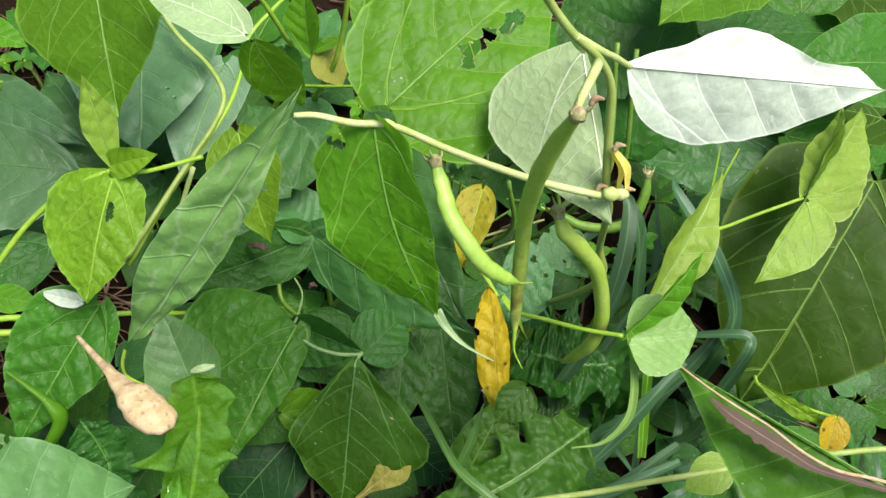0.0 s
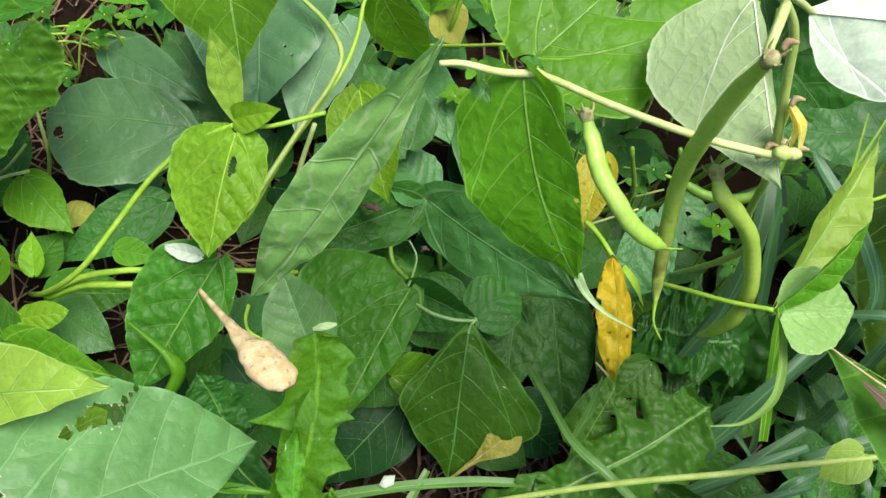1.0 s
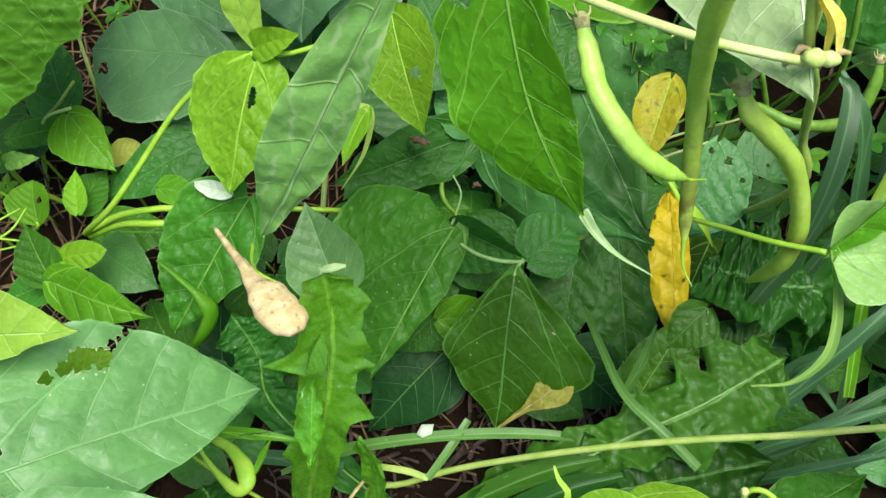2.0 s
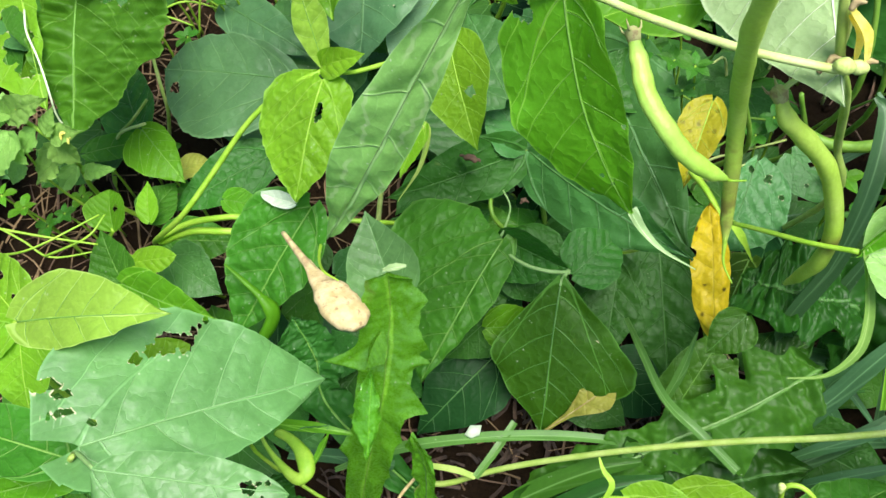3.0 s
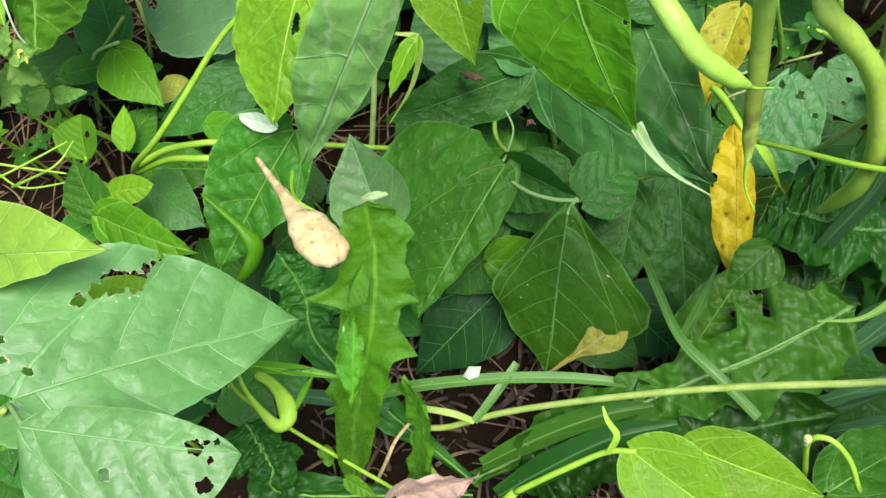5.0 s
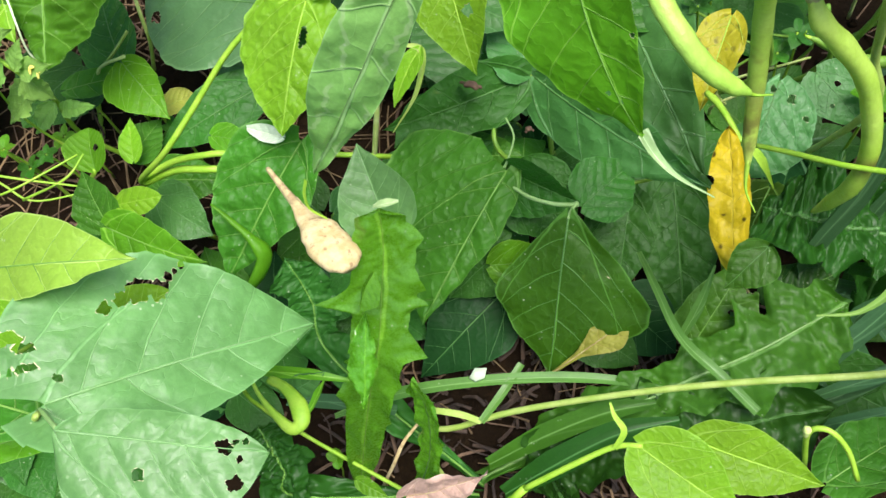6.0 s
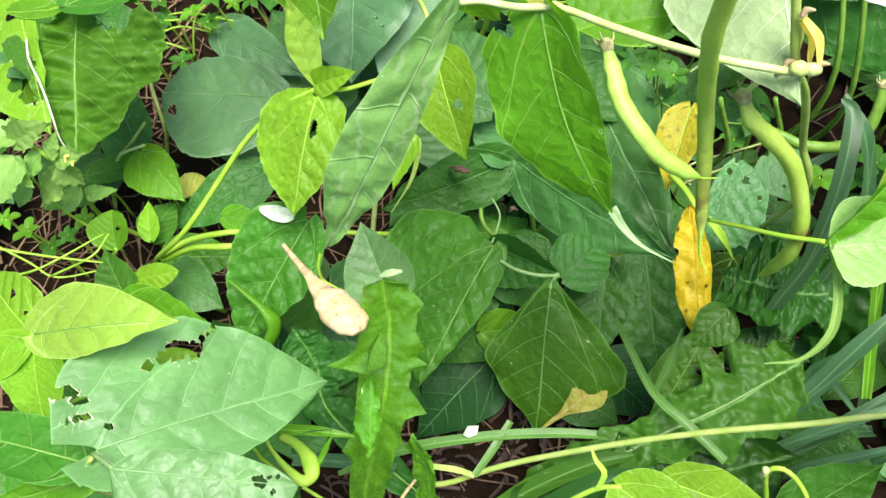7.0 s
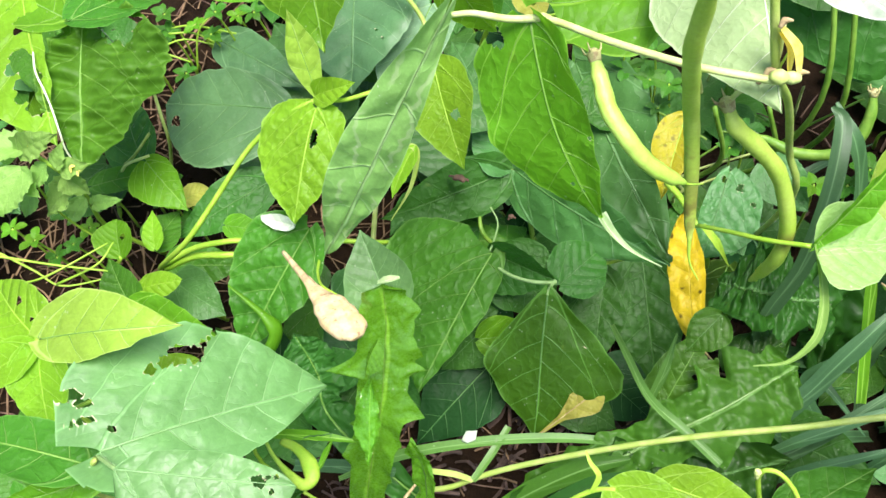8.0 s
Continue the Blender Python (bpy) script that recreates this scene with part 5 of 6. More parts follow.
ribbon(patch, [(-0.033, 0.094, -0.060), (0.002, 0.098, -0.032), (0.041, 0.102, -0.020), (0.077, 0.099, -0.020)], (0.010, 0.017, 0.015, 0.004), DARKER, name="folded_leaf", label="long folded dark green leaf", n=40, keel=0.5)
leaf(patch, (0.105, 0.142, -0.040), (0.151, 0.178, -0.020), (0.032, -0.036, -0.009), CRINKLED, shape=("cordate", "cordate"), fold=0.05, wave=0.06, fine=2.6, label="lobed green leaf with a bitten hole", left=0.79, right=1.21, bites=((0.784, 0.167, 0.110), (0.945, 0.203, 0.104), (0.431, 0.138, 0.032),))
leaf(patch, (0.202, 0.237, -0.086), (0.145, 0.177, -0.086), (0.038, -0.018, 0.006), OLIVE, shape="broad", fold=0.1, wave=0.04)
leaf(patch, (0.228, 0.173, -0.059), (0.276, 0.189, -0.046), (0.021, -0.043, -0.007), DARK, shape="broad", fold=0.1, wave=0.05)
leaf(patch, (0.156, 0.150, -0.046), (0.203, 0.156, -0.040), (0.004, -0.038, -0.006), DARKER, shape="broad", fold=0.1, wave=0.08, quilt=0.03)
leaf(patch, (0.168, 0.109, -0.066), (0.214, 0.051, -0.053), (0.042, 0.025, 0.013), DARK, shape="ovate", fold=0.1)

# ---- the runner that lies across the front ----
runner = thing("bean_runner", rest(-0.054, 0.075), "pale green bean runner lying across dandelion leaves", "bean runner")
stalk(runner, [rest(-0.054, 0.075, 0.0), (-0.075, 0.141, -0.066), (-0.047, 0.139, -0.046), (-0.007, 0.133, -0.024), (0.056, 0.117, 0.006), (0.109, 0.101, 0.028), (0.156, 0.085, 0.044), (0.196, 0.073, 0.057), (0.300, 0.043, 0.064), (0.369, 0.017, 0.064)], 0.00202, 0.0019, STEM_MID, n=40, label="long pale green stem")
leaf(runner, (0.227, 0.067, 0.061), (0.199, 0.064, 0.054), (0.011, -0.023, 0.000), TENDER, shape="broad", fold=0.15, label="small lime leaflet")
stalk(runner, [(-0.015, 0.081, 0.057), (0.010, 0.083, 0.071), (0.031, 0.084, 0.080), (0.043, 0.080, 0.084)], 0.00157, 0.00134, STEM_LIME)
stalk(runner, [rest(0.034, 0.033, 0), (-0.035, 0.071, 0.012), (-0.015, 0.081, 0.057)], 0.00202, 0.00202, STEM_LIME, n=8)
leaf(runner, (0.041, 0.081, 0.083), (0.075, 0.037, 0.071), (0.034, 0.018, 0.007), LIME, shape="ovate", fold=0.2, bow=0.05, label="shiny lime leaflet")
leaf(runner, (0.065, 0.076, 0.084), (0.114, 0.041, 0.071), (0.018, 0.023, 0.013), LIME, shape="ovate", fold=0.15, bow=0.05, label="shiny lime leaflet")
ribbon(runner, [(0.031, 0.083, 0.082), (0.037, 0.088, 0.090), (0.035, 0.095, 0.094), (0.035, 0.101, 0.097)], (0.00224, 0.00314, 0.00224, 0.000896), STEM_LIME, name="stipule", n=10)
stalk(runner, [(0.117, 0.053, 0.038), (0.115, 0.064, 0.077), (0.122, 0.062, 0.084), (0.128, 0.052, 0.077), (0.130, 0.039, 0.064)], 0.00146, 0.00123, STEM_LIME, "tendril", "thin curled flower stalk", n=16)
q = Vector((0.113, 0.063, 0.078))
part("bud", tube_mesh([q, q + Vector((0.001, 0.002, 0.004)), q + Vector((0.0, 0.003, 0.006))], (0.00112, 0.00213, 0.000896), 8, 7), STEM, runner)
leaf(runner, (0.133, 0.043, -0.001), (0.203, 0.057, -0.014), (0.013, -0.036, 0.013), GREEN, shape="ovate", fold=0.1)
# lime pouch of a rolled leaf
part("young_pod", tube_mesh([(-0.133, 0.181, 0.036), (-0.124, 0.172, 0.042), (-0.118, 0.160, 0.046), (-0.118, 0.150, 0.047), (-0.124, 0.148, 0.046), (-0.131, 0.157, 0.044), (-0.139, 0.173, 0.042), (-0.144, 0.191, 0.038)], (0.0024, 0.0034, 0.0044, 0.0046, 0.0038, 0.0026, 0.0016, 0.0010), 40, 12, 0.7, 0.10, 3), STEM_LIME, runner, "short hooked lime young pod")
ribbon(runner, [(-0.120, 0.149, 0.046), (-0.112, 0.155, 0.046), (-0.107, 0.163, 0.042), (-0.103, 0.171, 0.036)], (0.0012, 0.0035, 0.0042, 0.0008), FRESH, name="narrow_leaf", n=20, keel=0.6)
ribbon(runner, [(-0.154, 0.197, 0.025), (-0.128, 0.184, 0.035), (-0.108, 0.175, 0.038), (-0.086, 0.165, 0.031)], (0.00448, 0.00694, 0.00616, 0.00112), FRESH, label="narrow green leaf", name="narrow_leaf")
leaf(runner, (-0.131, 0.173, 0.025), (-0.101, 0.175, 0.038), (0.008, -0.012, -0.007), GREY, shape="lance", fold=0.2, ribbed=False)
stalk(runner, [rest(-0.054, 0.075, 0.0), (-0.154, 0.177, -0.027), (-0.156, 0.197, 0.025)], 0.00146, 0.00123, STEM_LIME, "petiole", n=8)

# ---- dried leaf caught on the green ----
dried = thing("dried_leaf", (-0.056, 0.213, 0.103), "shrivelled cream dry leaf with a thin twisted stalk", "dried leaf")
part("blade", tube_mesh([(-0.081, 0.247, 0.104), (-0.077, 0.235, 0.107), (-0.071, 0.222, 0.111), (-0.067, 0.211, 0.113), (-0.062, 0.201, 0.116), (-0.060, 0.195, 0.116)], (0.00246, 0.00370, 0.0066, 0.0100, 0.0113, 0.0110, 0.0096, 0.0040), 30, 14, 0.55, 0.03, 5), HUSK, dried)
part("stalk", tube_mesh([(-0.091, 0.271, 0.100), (-0.084, 0.253, 0.103), (-0.078, 0.238, 0.106)], (0.00134, 0.00213, 0.00291), 12, 7), CALYX, dried, "reddish brown shrivelled stalk")
ribbon(dried, [(-0.065, 0.235, 0.140), (-0.069, 0.232, 0.132), (-0.070, 0.229, 0.122), (-0.065, 0.226, 0.112)], (0.002, 0.0018, 0.0014, 0.0008), STEM_LIME, name="thread", n=16)

# a rolled green leaf like a small horn
horn = thing("rolled_leaf", (-0.149, 0.271, -0.033), "rolled light green leaf with a thin pointed tip", "leaf")
part("blade", tube_mesh([(-0.146, 0.299, 0.035), (-0.137, 0.286, 0.028), (-0.129, 0.273, 0.021), (-0.127, 0.264, 0.012), (-0.141, 0.256, -0.001), (-0.157, 0.259, -0.020)], (0.000672, 0.00179, 0.00246, 0.0056, 0.00627, 0.00448, 0.00168), 26, 9, 0.6), FRESH, horn)

# dry pink-brown leaf in the foreground
litter = thing("dry_leaf", rest(-0.007, 0.063, 0.01), "curled pinkish brown dry leaf on the soil", "dry leaf")
leaf(litter, (-0.090, 0.109, -0.046), (-0.037, 0.105, -0.027), (0.003, -0.022, -0.019), SHELL, CALYX, shape="ovate", fold=0.4, wave=0.08, name="blade")
chip = thing("pale_chip", (-0.025, 0.161, -0.027), "small whitish chip of dry husk caught among stalks", "husk")
bm = bmesh.new()
q = [bm.verts.new(Vector((-0.025, 0.161, -0.025)) + Vector(c)) for c in ((-0.006, 0.0, 0.0), (-0.001, 0.004, 0.002), (0.006, 0.002, 0.001), (0.003, -0.003, 0.0), (-0.003, -0.003, -0.001))]
bm.faces.new(q)
bm.faces.ensure_lookup_table()
up = bmesh.ops.extrude_face_region(bm, geom=[bm.faces[0]])["geom"]
bmesh.ops.translate(bm, vec=(0.0004, 0.0002, 0.0016), verts=[v for v in up if isinstance(v, bmesh.types.BMVert)])
bmesh.ops.recalc_face_normals(bm, faces=bm.faces)
part("body", bm, WHITE, chip)
for spot, r in (((0.058, 0.319, -0.050), 0.003), ((0.150, 0.176, -0.069), 0.004)):
    bit = thing("leaf_scrap", spot, "dark brown withered scrap of leaf", "scrap", "dark scraps")
    q = Vector(spot)
    part("body", tube_mesh([q + Vector((-r, 0, 0.001)), q + Vector((0, r * 0.4, 0.003)), q + Vector((r, -r * 0.3, 0.001))], (0.0008, r * 0.7, 0.0006), 12, 9, 0.5, 0.3, 3), BARK, bit)
twig = thing("dry_twig", (0.152, 0.181, -0.066), "thin forked tan twig beside a bitten leaf", "twig")
part("stem", tube_mesh([(0.143, 0.195, -0.053), (0.147, 0.183, -0.053), (0.148, 0.176, -0.053), (0.153, 0.163, -0.058)], (0.000784, 0.000896, 0.00056), 14, 5), HUSK, twig)
part("branch", tube_mesh([(0.149, 0.173, -0.053), (0.154, 0.172, -0.050), (0.162, 0.176, -0.053)], (0.000672, 0.000448), 8, 5), HUSK, twig)
redbit = thing("dry_bract", (0.030, 0.357, -0.030), "small reddish brown dry scrap on a leaf", "scrap")
part("body", tube_mesh([(0.024, 0.363, -0.031), (0.030, 0.354, -0.024), (0.036, 0.354, -0.031)], (0.00112, 0.00381, 0.00112), 16, 10, 0.6, 0.35, 3), BARK, redbit)

# ---- grass ----
turf = thing("grass_clump", rest(0.281, 0.152), "clump of blue-green broad grass blades among beans", "grass")
UPR = (-0.2, -0.8, 0.6)
for line, w, mat in (
    ([rest(0.275, 0.152), (0.185, 0.163, -0.040), (0.204, 0.176, 0.038), (0.222, 0.197, 0.084), (0.240, 0.226, 0.103), (0.239, 0.237, 0.106)], (0.00896, 0.0112, 0.0123, 0.0112, 0.00224), GRASS),
    ([rest(0.281, 0.141), (0.183, 0.160, -0.053), (0.203, 0.177, 0.012), (0.218, 0.187, 0.038)], (0.00896, 0.0101, 0.00896, 0.00224), GRASS),
    ([rest(0.258, 0.094), (0.167, 0.102, -0.053), (0.196, 0.116, -0.014), (0.226, 0.127, 0.012), (0.258, 0.138, 0.025)], (0.00896, 0.0123, 0.0112, 0.00336), GRASS),
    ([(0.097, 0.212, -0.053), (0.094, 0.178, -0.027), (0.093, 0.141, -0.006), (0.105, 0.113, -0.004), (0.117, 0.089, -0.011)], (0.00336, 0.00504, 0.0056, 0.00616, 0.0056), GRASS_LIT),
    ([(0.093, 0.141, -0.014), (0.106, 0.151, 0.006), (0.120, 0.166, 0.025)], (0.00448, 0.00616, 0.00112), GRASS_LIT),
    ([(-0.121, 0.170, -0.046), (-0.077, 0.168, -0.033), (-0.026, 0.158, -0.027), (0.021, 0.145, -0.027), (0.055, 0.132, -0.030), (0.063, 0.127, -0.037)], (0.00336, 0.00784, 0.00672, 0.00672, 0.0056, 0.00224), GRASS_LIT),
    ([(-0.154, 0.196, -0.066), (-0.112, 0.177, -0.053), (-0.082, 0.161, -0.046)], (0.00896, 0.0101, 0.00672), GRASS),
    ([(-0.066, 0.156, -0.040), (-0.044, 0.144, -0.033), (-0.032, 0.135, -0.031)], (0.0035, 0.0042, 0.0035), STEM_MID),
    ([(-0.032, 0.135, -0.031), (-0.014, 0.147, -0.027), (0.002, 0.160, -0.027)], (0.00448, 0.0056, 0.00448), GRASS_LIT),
    ([(0.063, 0.128, -0.040), (0.067, 0.112, -0.046), (0.071, 0.101, -0.053)], (0.00672, 0.00784, 0.00672), GRASS),
    ([(0.135, 0.077, -0.053), (0.176, 0.070, -0.027), (0.224, 0.063, -0.014)], (0.00448, 0.00784, 0.00336), GRASS),
    ([(0.148, 0.091, -0.046), (0.185, 0.089, -0.027), (0.236, 0.086, -0.014)], (0.00448, 0.00896, 0.00448), GRASS),
    ([(0.116, 0.092, -0.066), (0.172, 0.088, -0.053), (0.247, 0.098, -0.027)], (0.00672, 0.0112, 0.0056), GRASS),
    ([rest(0.275, 0.152), (0.266, 0.209, 0.012), (0.260, 0.228, 0.064), (0.258, 0.254, 0.077)], (0.00896, 0.0123, 0.0112, 0.00224), GRASS),
    ([rest(0.326, 0.143), (0.296, 0.139, -0.014), (0.300, 0.151, 0.038), (0.297, 0.185, 0.064), (0.291, 0.230, 0.077), (0.294, 0.244, 0.077)], (0.00896, 0.0112, 0.0112, 0.00896, 0.00224), GRASS),
    ([rest(0.293, 0.117), (0.272, 0.103, -0.053), (0.279, 0.114, -0.001), (0.284, 0.122, 0.051), (0.290, 0.130, 0.057), (0.281, 0.138, 0.054), (0.264, 0.151, 0.038)], (0.00784, 0.00896, 0.0101, 0.00672, 0.00672, 0.00448), GRASS),
    ([rest(0.252, 0.105), (0.249, 0.131, -0.053), (0.285, 0.144, -0.014), (0.316, 0.157, 0.012)], (0.00896, 0.0112, 0.0101, 0.00224), GRASS),
    ([rest(0.234, 0.082), (0.203, 0.126, -0.066), (0.232, 0.129, -0.027), (0.261, 0.143, -0.001)], (0.00896, 0.0112, 0.00896, 0.00224), GRASS),
    ([(0.198, 0.166, -0.066), (0.226, 0.177, -0.027), (0.247, 0.188, 0.012)], (0.00784, 0.0101, 0.00336), GRASS),
    ([rest(0.312, 0.095), (0.239, 0.082, -0.053), (0.295, 0.076, -0.027), (0.321, 0.074, -0.014)], (0.00784, 0.0101, 0.00224), GRASS),
    ([(0.233, 0.105, -0.066), (0.255, 0.160, -0.014), (0.263, 0.182, 0.012)], (0.00672, 0.00784, 0.00224), FRESH),
    ([(0.320, 0.187, -0.040), (0.321, 0.215, 0.025), (0.331, 0.250, 0.090)], (0.00224, 0.00269, 0.00112), STEM_LIME),
    ([(0.307, 0.198, -0.040), (0.319, 0.222, 0.025), (0.352, 0.249, 0.077)], (0.00224, 0.00269, 0.00112), STEM_LIME),
):
    ribbon(turf, line, w, mat, normal=UPR if Vector(line[-1]).z > 0.08 else (0, 0, 1), keel=0.3)
rng = random.Random(5)
for i in range(40):
    x, y = rng.uniform(0.11, 0.46), rng.uniform(-0.02, 0.30)
    a, h = rng.uniform(-1.2, 1.6), rng.uniform(0.02, 0.06)
    l = rng.uniform(0.06, 0.14)
    p0 = Vector(rest(x, y))
    dx, dy = math.cos(a) * l, math.sin(a) * l
    ribbon(turf, [p0, p0 + Vector((dx * 0.4, dy * 0.4, h)), p0 + Vector((dx, dy, h * rng.uniform(0.3, 1.0)))], (0.005, rng.uniform(0.006, 0.009), 0.001), rng.choice((GRASS, GRASS, DARK)), n=12, across=2)

# ---- small weeds ----


def rosette(parent, at, r, count, material, seed, lift=0.03, stem=STEM_LIME):
    """Small oval leaves round a short stalk."""
    g = random.Random(seed)
    c = Vector(at)
    foot = Vector(rest(c.x, c.y))
    stalk(parent, [foot, foot.lerp(c, 0.6) + Vector((0.003, 0, 0)), c], 0.0012, 0.0009, stem, n=8, sides=6)
    for i in range(count):
        a = 2 * math.pi * (i + g.uniform(-0.2, 0.2)) / count
        l = r * g.uniform(0.75, 1.15)
        tip = c + Vector((math.cos(a) * l, math.sin(a) * l, g.uniform(-0.2, 0.35) * l))
        wide = Vector((-math.sin(a), math.cos(a), g.uniform(-0.2, 0.2))) * l * g.uniform(0.5, 0.7)
        b = c + (tip - c) * 0.15
        leaf(parent, b, tip, wide, material, shape=g.choice(("ovate", "round")), fold=0.2, bow=0.08, fine=0.6, ribbed=False)


tuft = thing("pigweed", rest(-0.234, 0.433), "pale young weed with small crumpled leaves", "weed")
stalk(tuft, [rest(-0.234, 0.433, 0), (-0.254, 0.432, -0.040), (-0.243, 0.425, 0.018), (-0.230, 0.401, 0.083), (-0.247, 0.419, 0.097)], 0.00202, 0.00146, STEM_LIME, label="hairy pale stem")
stalk(tuft, [(-0.248, 0.405, -0.040), (-0.260, 0.410, 0.025), (-0.255, 0.413, 0.077)], 0.00101, 0.000784, STEM_LIME, n=10)
for b, t, w in (
    ((-0.249, 0.417, 0.097), (-0.213, 0.403, 0.116), (0.004, -0.019, -0.013)), ((-0.246, 0.419, 0.096), (-0.274, 0.422, 0.103), (-0.004, -0.027, -0.000)),
    ((-0.252, 0.406, 0.090), (-0.275, 0.384, 0.077), (0.029, -0.019, 0.000)), ((-0.253, 0.407, 0.090), (-0.248, 0.389, 0.077), (0.024, -0.006, 0.013)),
    ((-0.226, 0.398, 0.087), (-0.202, 0.386, 0.097), (0.002, -0.016, -0.007)), ((-0.227, 0.398, 0.080), (-0.219, 0.388, 0.064), (0.024, -0.004, 0.013)),
    ((-0.230, 0.404, 0.064), (-0.261, 0.397, 0.044), (0.018, -0.020, 0.000)), ((-0.259, 0.406, 0.064), (-0.274, 0.398, 0.051), (0.016, -0.011, 0.000)),
    ((-0.228, 0.398, 0.090), (-0.215, 0.407, 0.103), (0.013, -0.007, 0.000)), ((-0.233, 0.401, 0.093), (-0.252, 0.398, 0.077), (0.012, -0.013, 0.000)),
    ((-0.241, 0.419, 0.012), (-0.215, 0.409, 0.018), (-0.000, -0.013, -0.006)), ((-0.244, 0.422, 0.018), (-0.269, 0.417, -0.001), (0.011, -0.011, -0.006)),
):
    leaf(tuft, b, t, w, FRAIL, shape="ovate", fold=0.3, bow=0.05, fine=0.8, wave=0.07, teeth=0.25, tooth_count=5)
for q in ((-0.214, 0.385, 0.090), (-0.218, 0.389, 0.091), (-0.239, 0.411, 0.103)):
    ribbon(tuft, [q, tuple(Vector(q) + Vector((0.002, 0.002, 0.003))), tuple(Vector(q) + Vector((0.005, 0.001, 0.004)))], (0.00112, 0.00336, 0.00112), PETAL, name="bud", n=8)

low = thing("chickweed", rest(-0.193, 0.351), "low weed with shiny rounded bright green leaves", "weed")
leaf(low, (-0.228, 0.369, 0.006), (-0.222, 0.394, 0.018), (0.035, -0.011, 0.009), FRESH, shape="round", fold=0.35, fine=1.2, holes=((0.5, 0.25, 0.08),), label="cupped round leaf with a hole")
stalk(low, [rest(-0.193, 0.351, 0), (-0.241, 0.372, -0.027), (-0.228, 0.369, 0.006)], 0.00202, 0.00157, STEM_LIME, n=8)
leaf(low, (-0.233, 0.334, -0.014), (-0.237, 0.373, 0.006), (0.037, -0.010, 0.006), GREEN, shape="ovate", fold=0.2, label="green leaf with orange specks")
leaf(low, (-0.220, 0.342, -0.001), (-0.186, 0.333, 0.006), (-0.003, -0.017, -0.009), LIME, shape="round", fold=0.1, label="round lime leaf")
leaf(low, (-0.232, 0.332, -0.007), (-0.167, 0.280, -0.001), (-0.018, -0.026, -0.020), FRESH, shape="ovate", fold=0.12, bow=0.06, label="shiny bright green leaf")
leaf(low, (-0.242, 0.348, -0.040), (-0.285, 0.344, -0.040), (0.000, -0.032, 0.000), GREEN, shape="ovate", fold=0.1)
leaf(low, (-0.215, 0.389, -0.027), (-0.188, 0.413, -0.027), (0.028, -0.024, 0.000), GREEN, shape="ovate", fold=0.1)
leaf(low, (-0.192, 0.430, -0.040), (-0.165, 0.434, -0.040), (0.003, -0.023, 0.000), TAN, shape="round", fold=0.1, label="small yellowing leaf")
leaf(low, (-0.209, 0.379, -0.014), (-0.203, 0.409, -0.007), (0.017, -0.007, 0.000), LIME, shape="ovate", fold=0.2)
leaf(low, (-0.205, 0.356, -0.033), (-0.173, 0.317, -0.040), (0.042, 0.011, 0.007), GREY, shape="broad", fold=0.1)
for line in ([(-0.325, 0.412, 0.012), (-0.299, 0.388, -0.001), (-0.285, 0.375, -0.014), (-0.253, 0.376, -0.027)], [(-0.284, 0.359, 0.070), (-0.256, 0.351, 0.050), (-0.225, 0.339, 0.040)], [(-0.300, 0.361, 0.030), (-0.264, 0.345, 0.050), (-0.222, 0.361, 0.040)], [(-0.267, 0.349, 0.030), (-0.232, 0.347, 0.040), (-0.218, 0.360, 0.040)]):
    stalk(low, line, 0.00101, 0.000672, STEM_LIME, "runner", n=14, sides=5)

leaf(low, (-0.220, 0.491, -0.050), (-0.224, 0.568, -0.040), (0.048, 0.002, 0.005), DARK, shape="broad", fold=0.12, bow=0.05, quilt=0.015, fine=1.6, label="shaded dark leaf", left=1.15, right=0.85)
stalk(low, [(-0.199, 0.483, -0.060), (-0.187, 0.485, -0.030), (-0.183, 0.495, -0.010), (-0.182, 0.513, 0.000)], 0.0016, 0.0014, STEM_MID, "petiole", n=10)
stalk(low, [(-0.243, 0.501, -0.060), (-0.219, 0.484, -0.030), (-0.199, 0.493, -0.020)], 0.0014, 0.0012, STEM_MID, "petiole", n=10)
seedlings = thing("chickweed", rest(-0.152, 0.609), "sprawl of tiny round-leaved weeds over straw", "weed")
g = random.Random(21)
for q in ((-0.255, 0.471, -0.040), (-0.269, 0.437, -0.040), (-0.228, 0.473, -0.053), (-0.201, 0.464, -0.053), (-0.191, 0.418, -0.053), (-0.285, 0.427, -0.040), (-0.310, 0.434, -0.027), (-0.328, 0.452, -0.027), (-0.246, 0.498, -0.066), (-0.208, 0.449, -0.053), (-0.306, 0.429, -0.053), (-0.143, 0.599, -0.027), (-0.131, 0.582, -0.027), (-0.171, 0.613, -0.040), (-0.167, 0.573, -0.053), (-0.168, 0.624, -0.027), (-0.106, 0.605, -0.040), (-0.206, 0.625, -0.053), (-0.117, 0.579, -0.001), (-0.089, 0.590, -0.027), (-0.198, 0.600, -0.053)):
    rosette(seedlings, q, 0.012, 5, g.choice((GREEN, GREEN, FRESH)), g.randrange(999))
for a, b in (((-0.189, 0.597, -0.040), (-0.126, 0.585, -0.053)), ((-0.167, 0.599, -0.027), (-0.121, 0.583, -0.066)), ((-0.160, 0.580, -0.066), (-0.126, 0.589, -0.014)), ((-0.207, 0.597, -0.053), (-0.160, 0.583, -0.053)), ((-0.197, 0.628, -0.053), (-0.111, 0.585, -0.040))):
    stalk(seedlings, [a, tuple((Vector(a) + Vector(b)) / 2 + Vector((0, 0.005, 0.01))), b], 0.00101, 0.000896, STEM_LIME, "runner", n=10, sides=5)
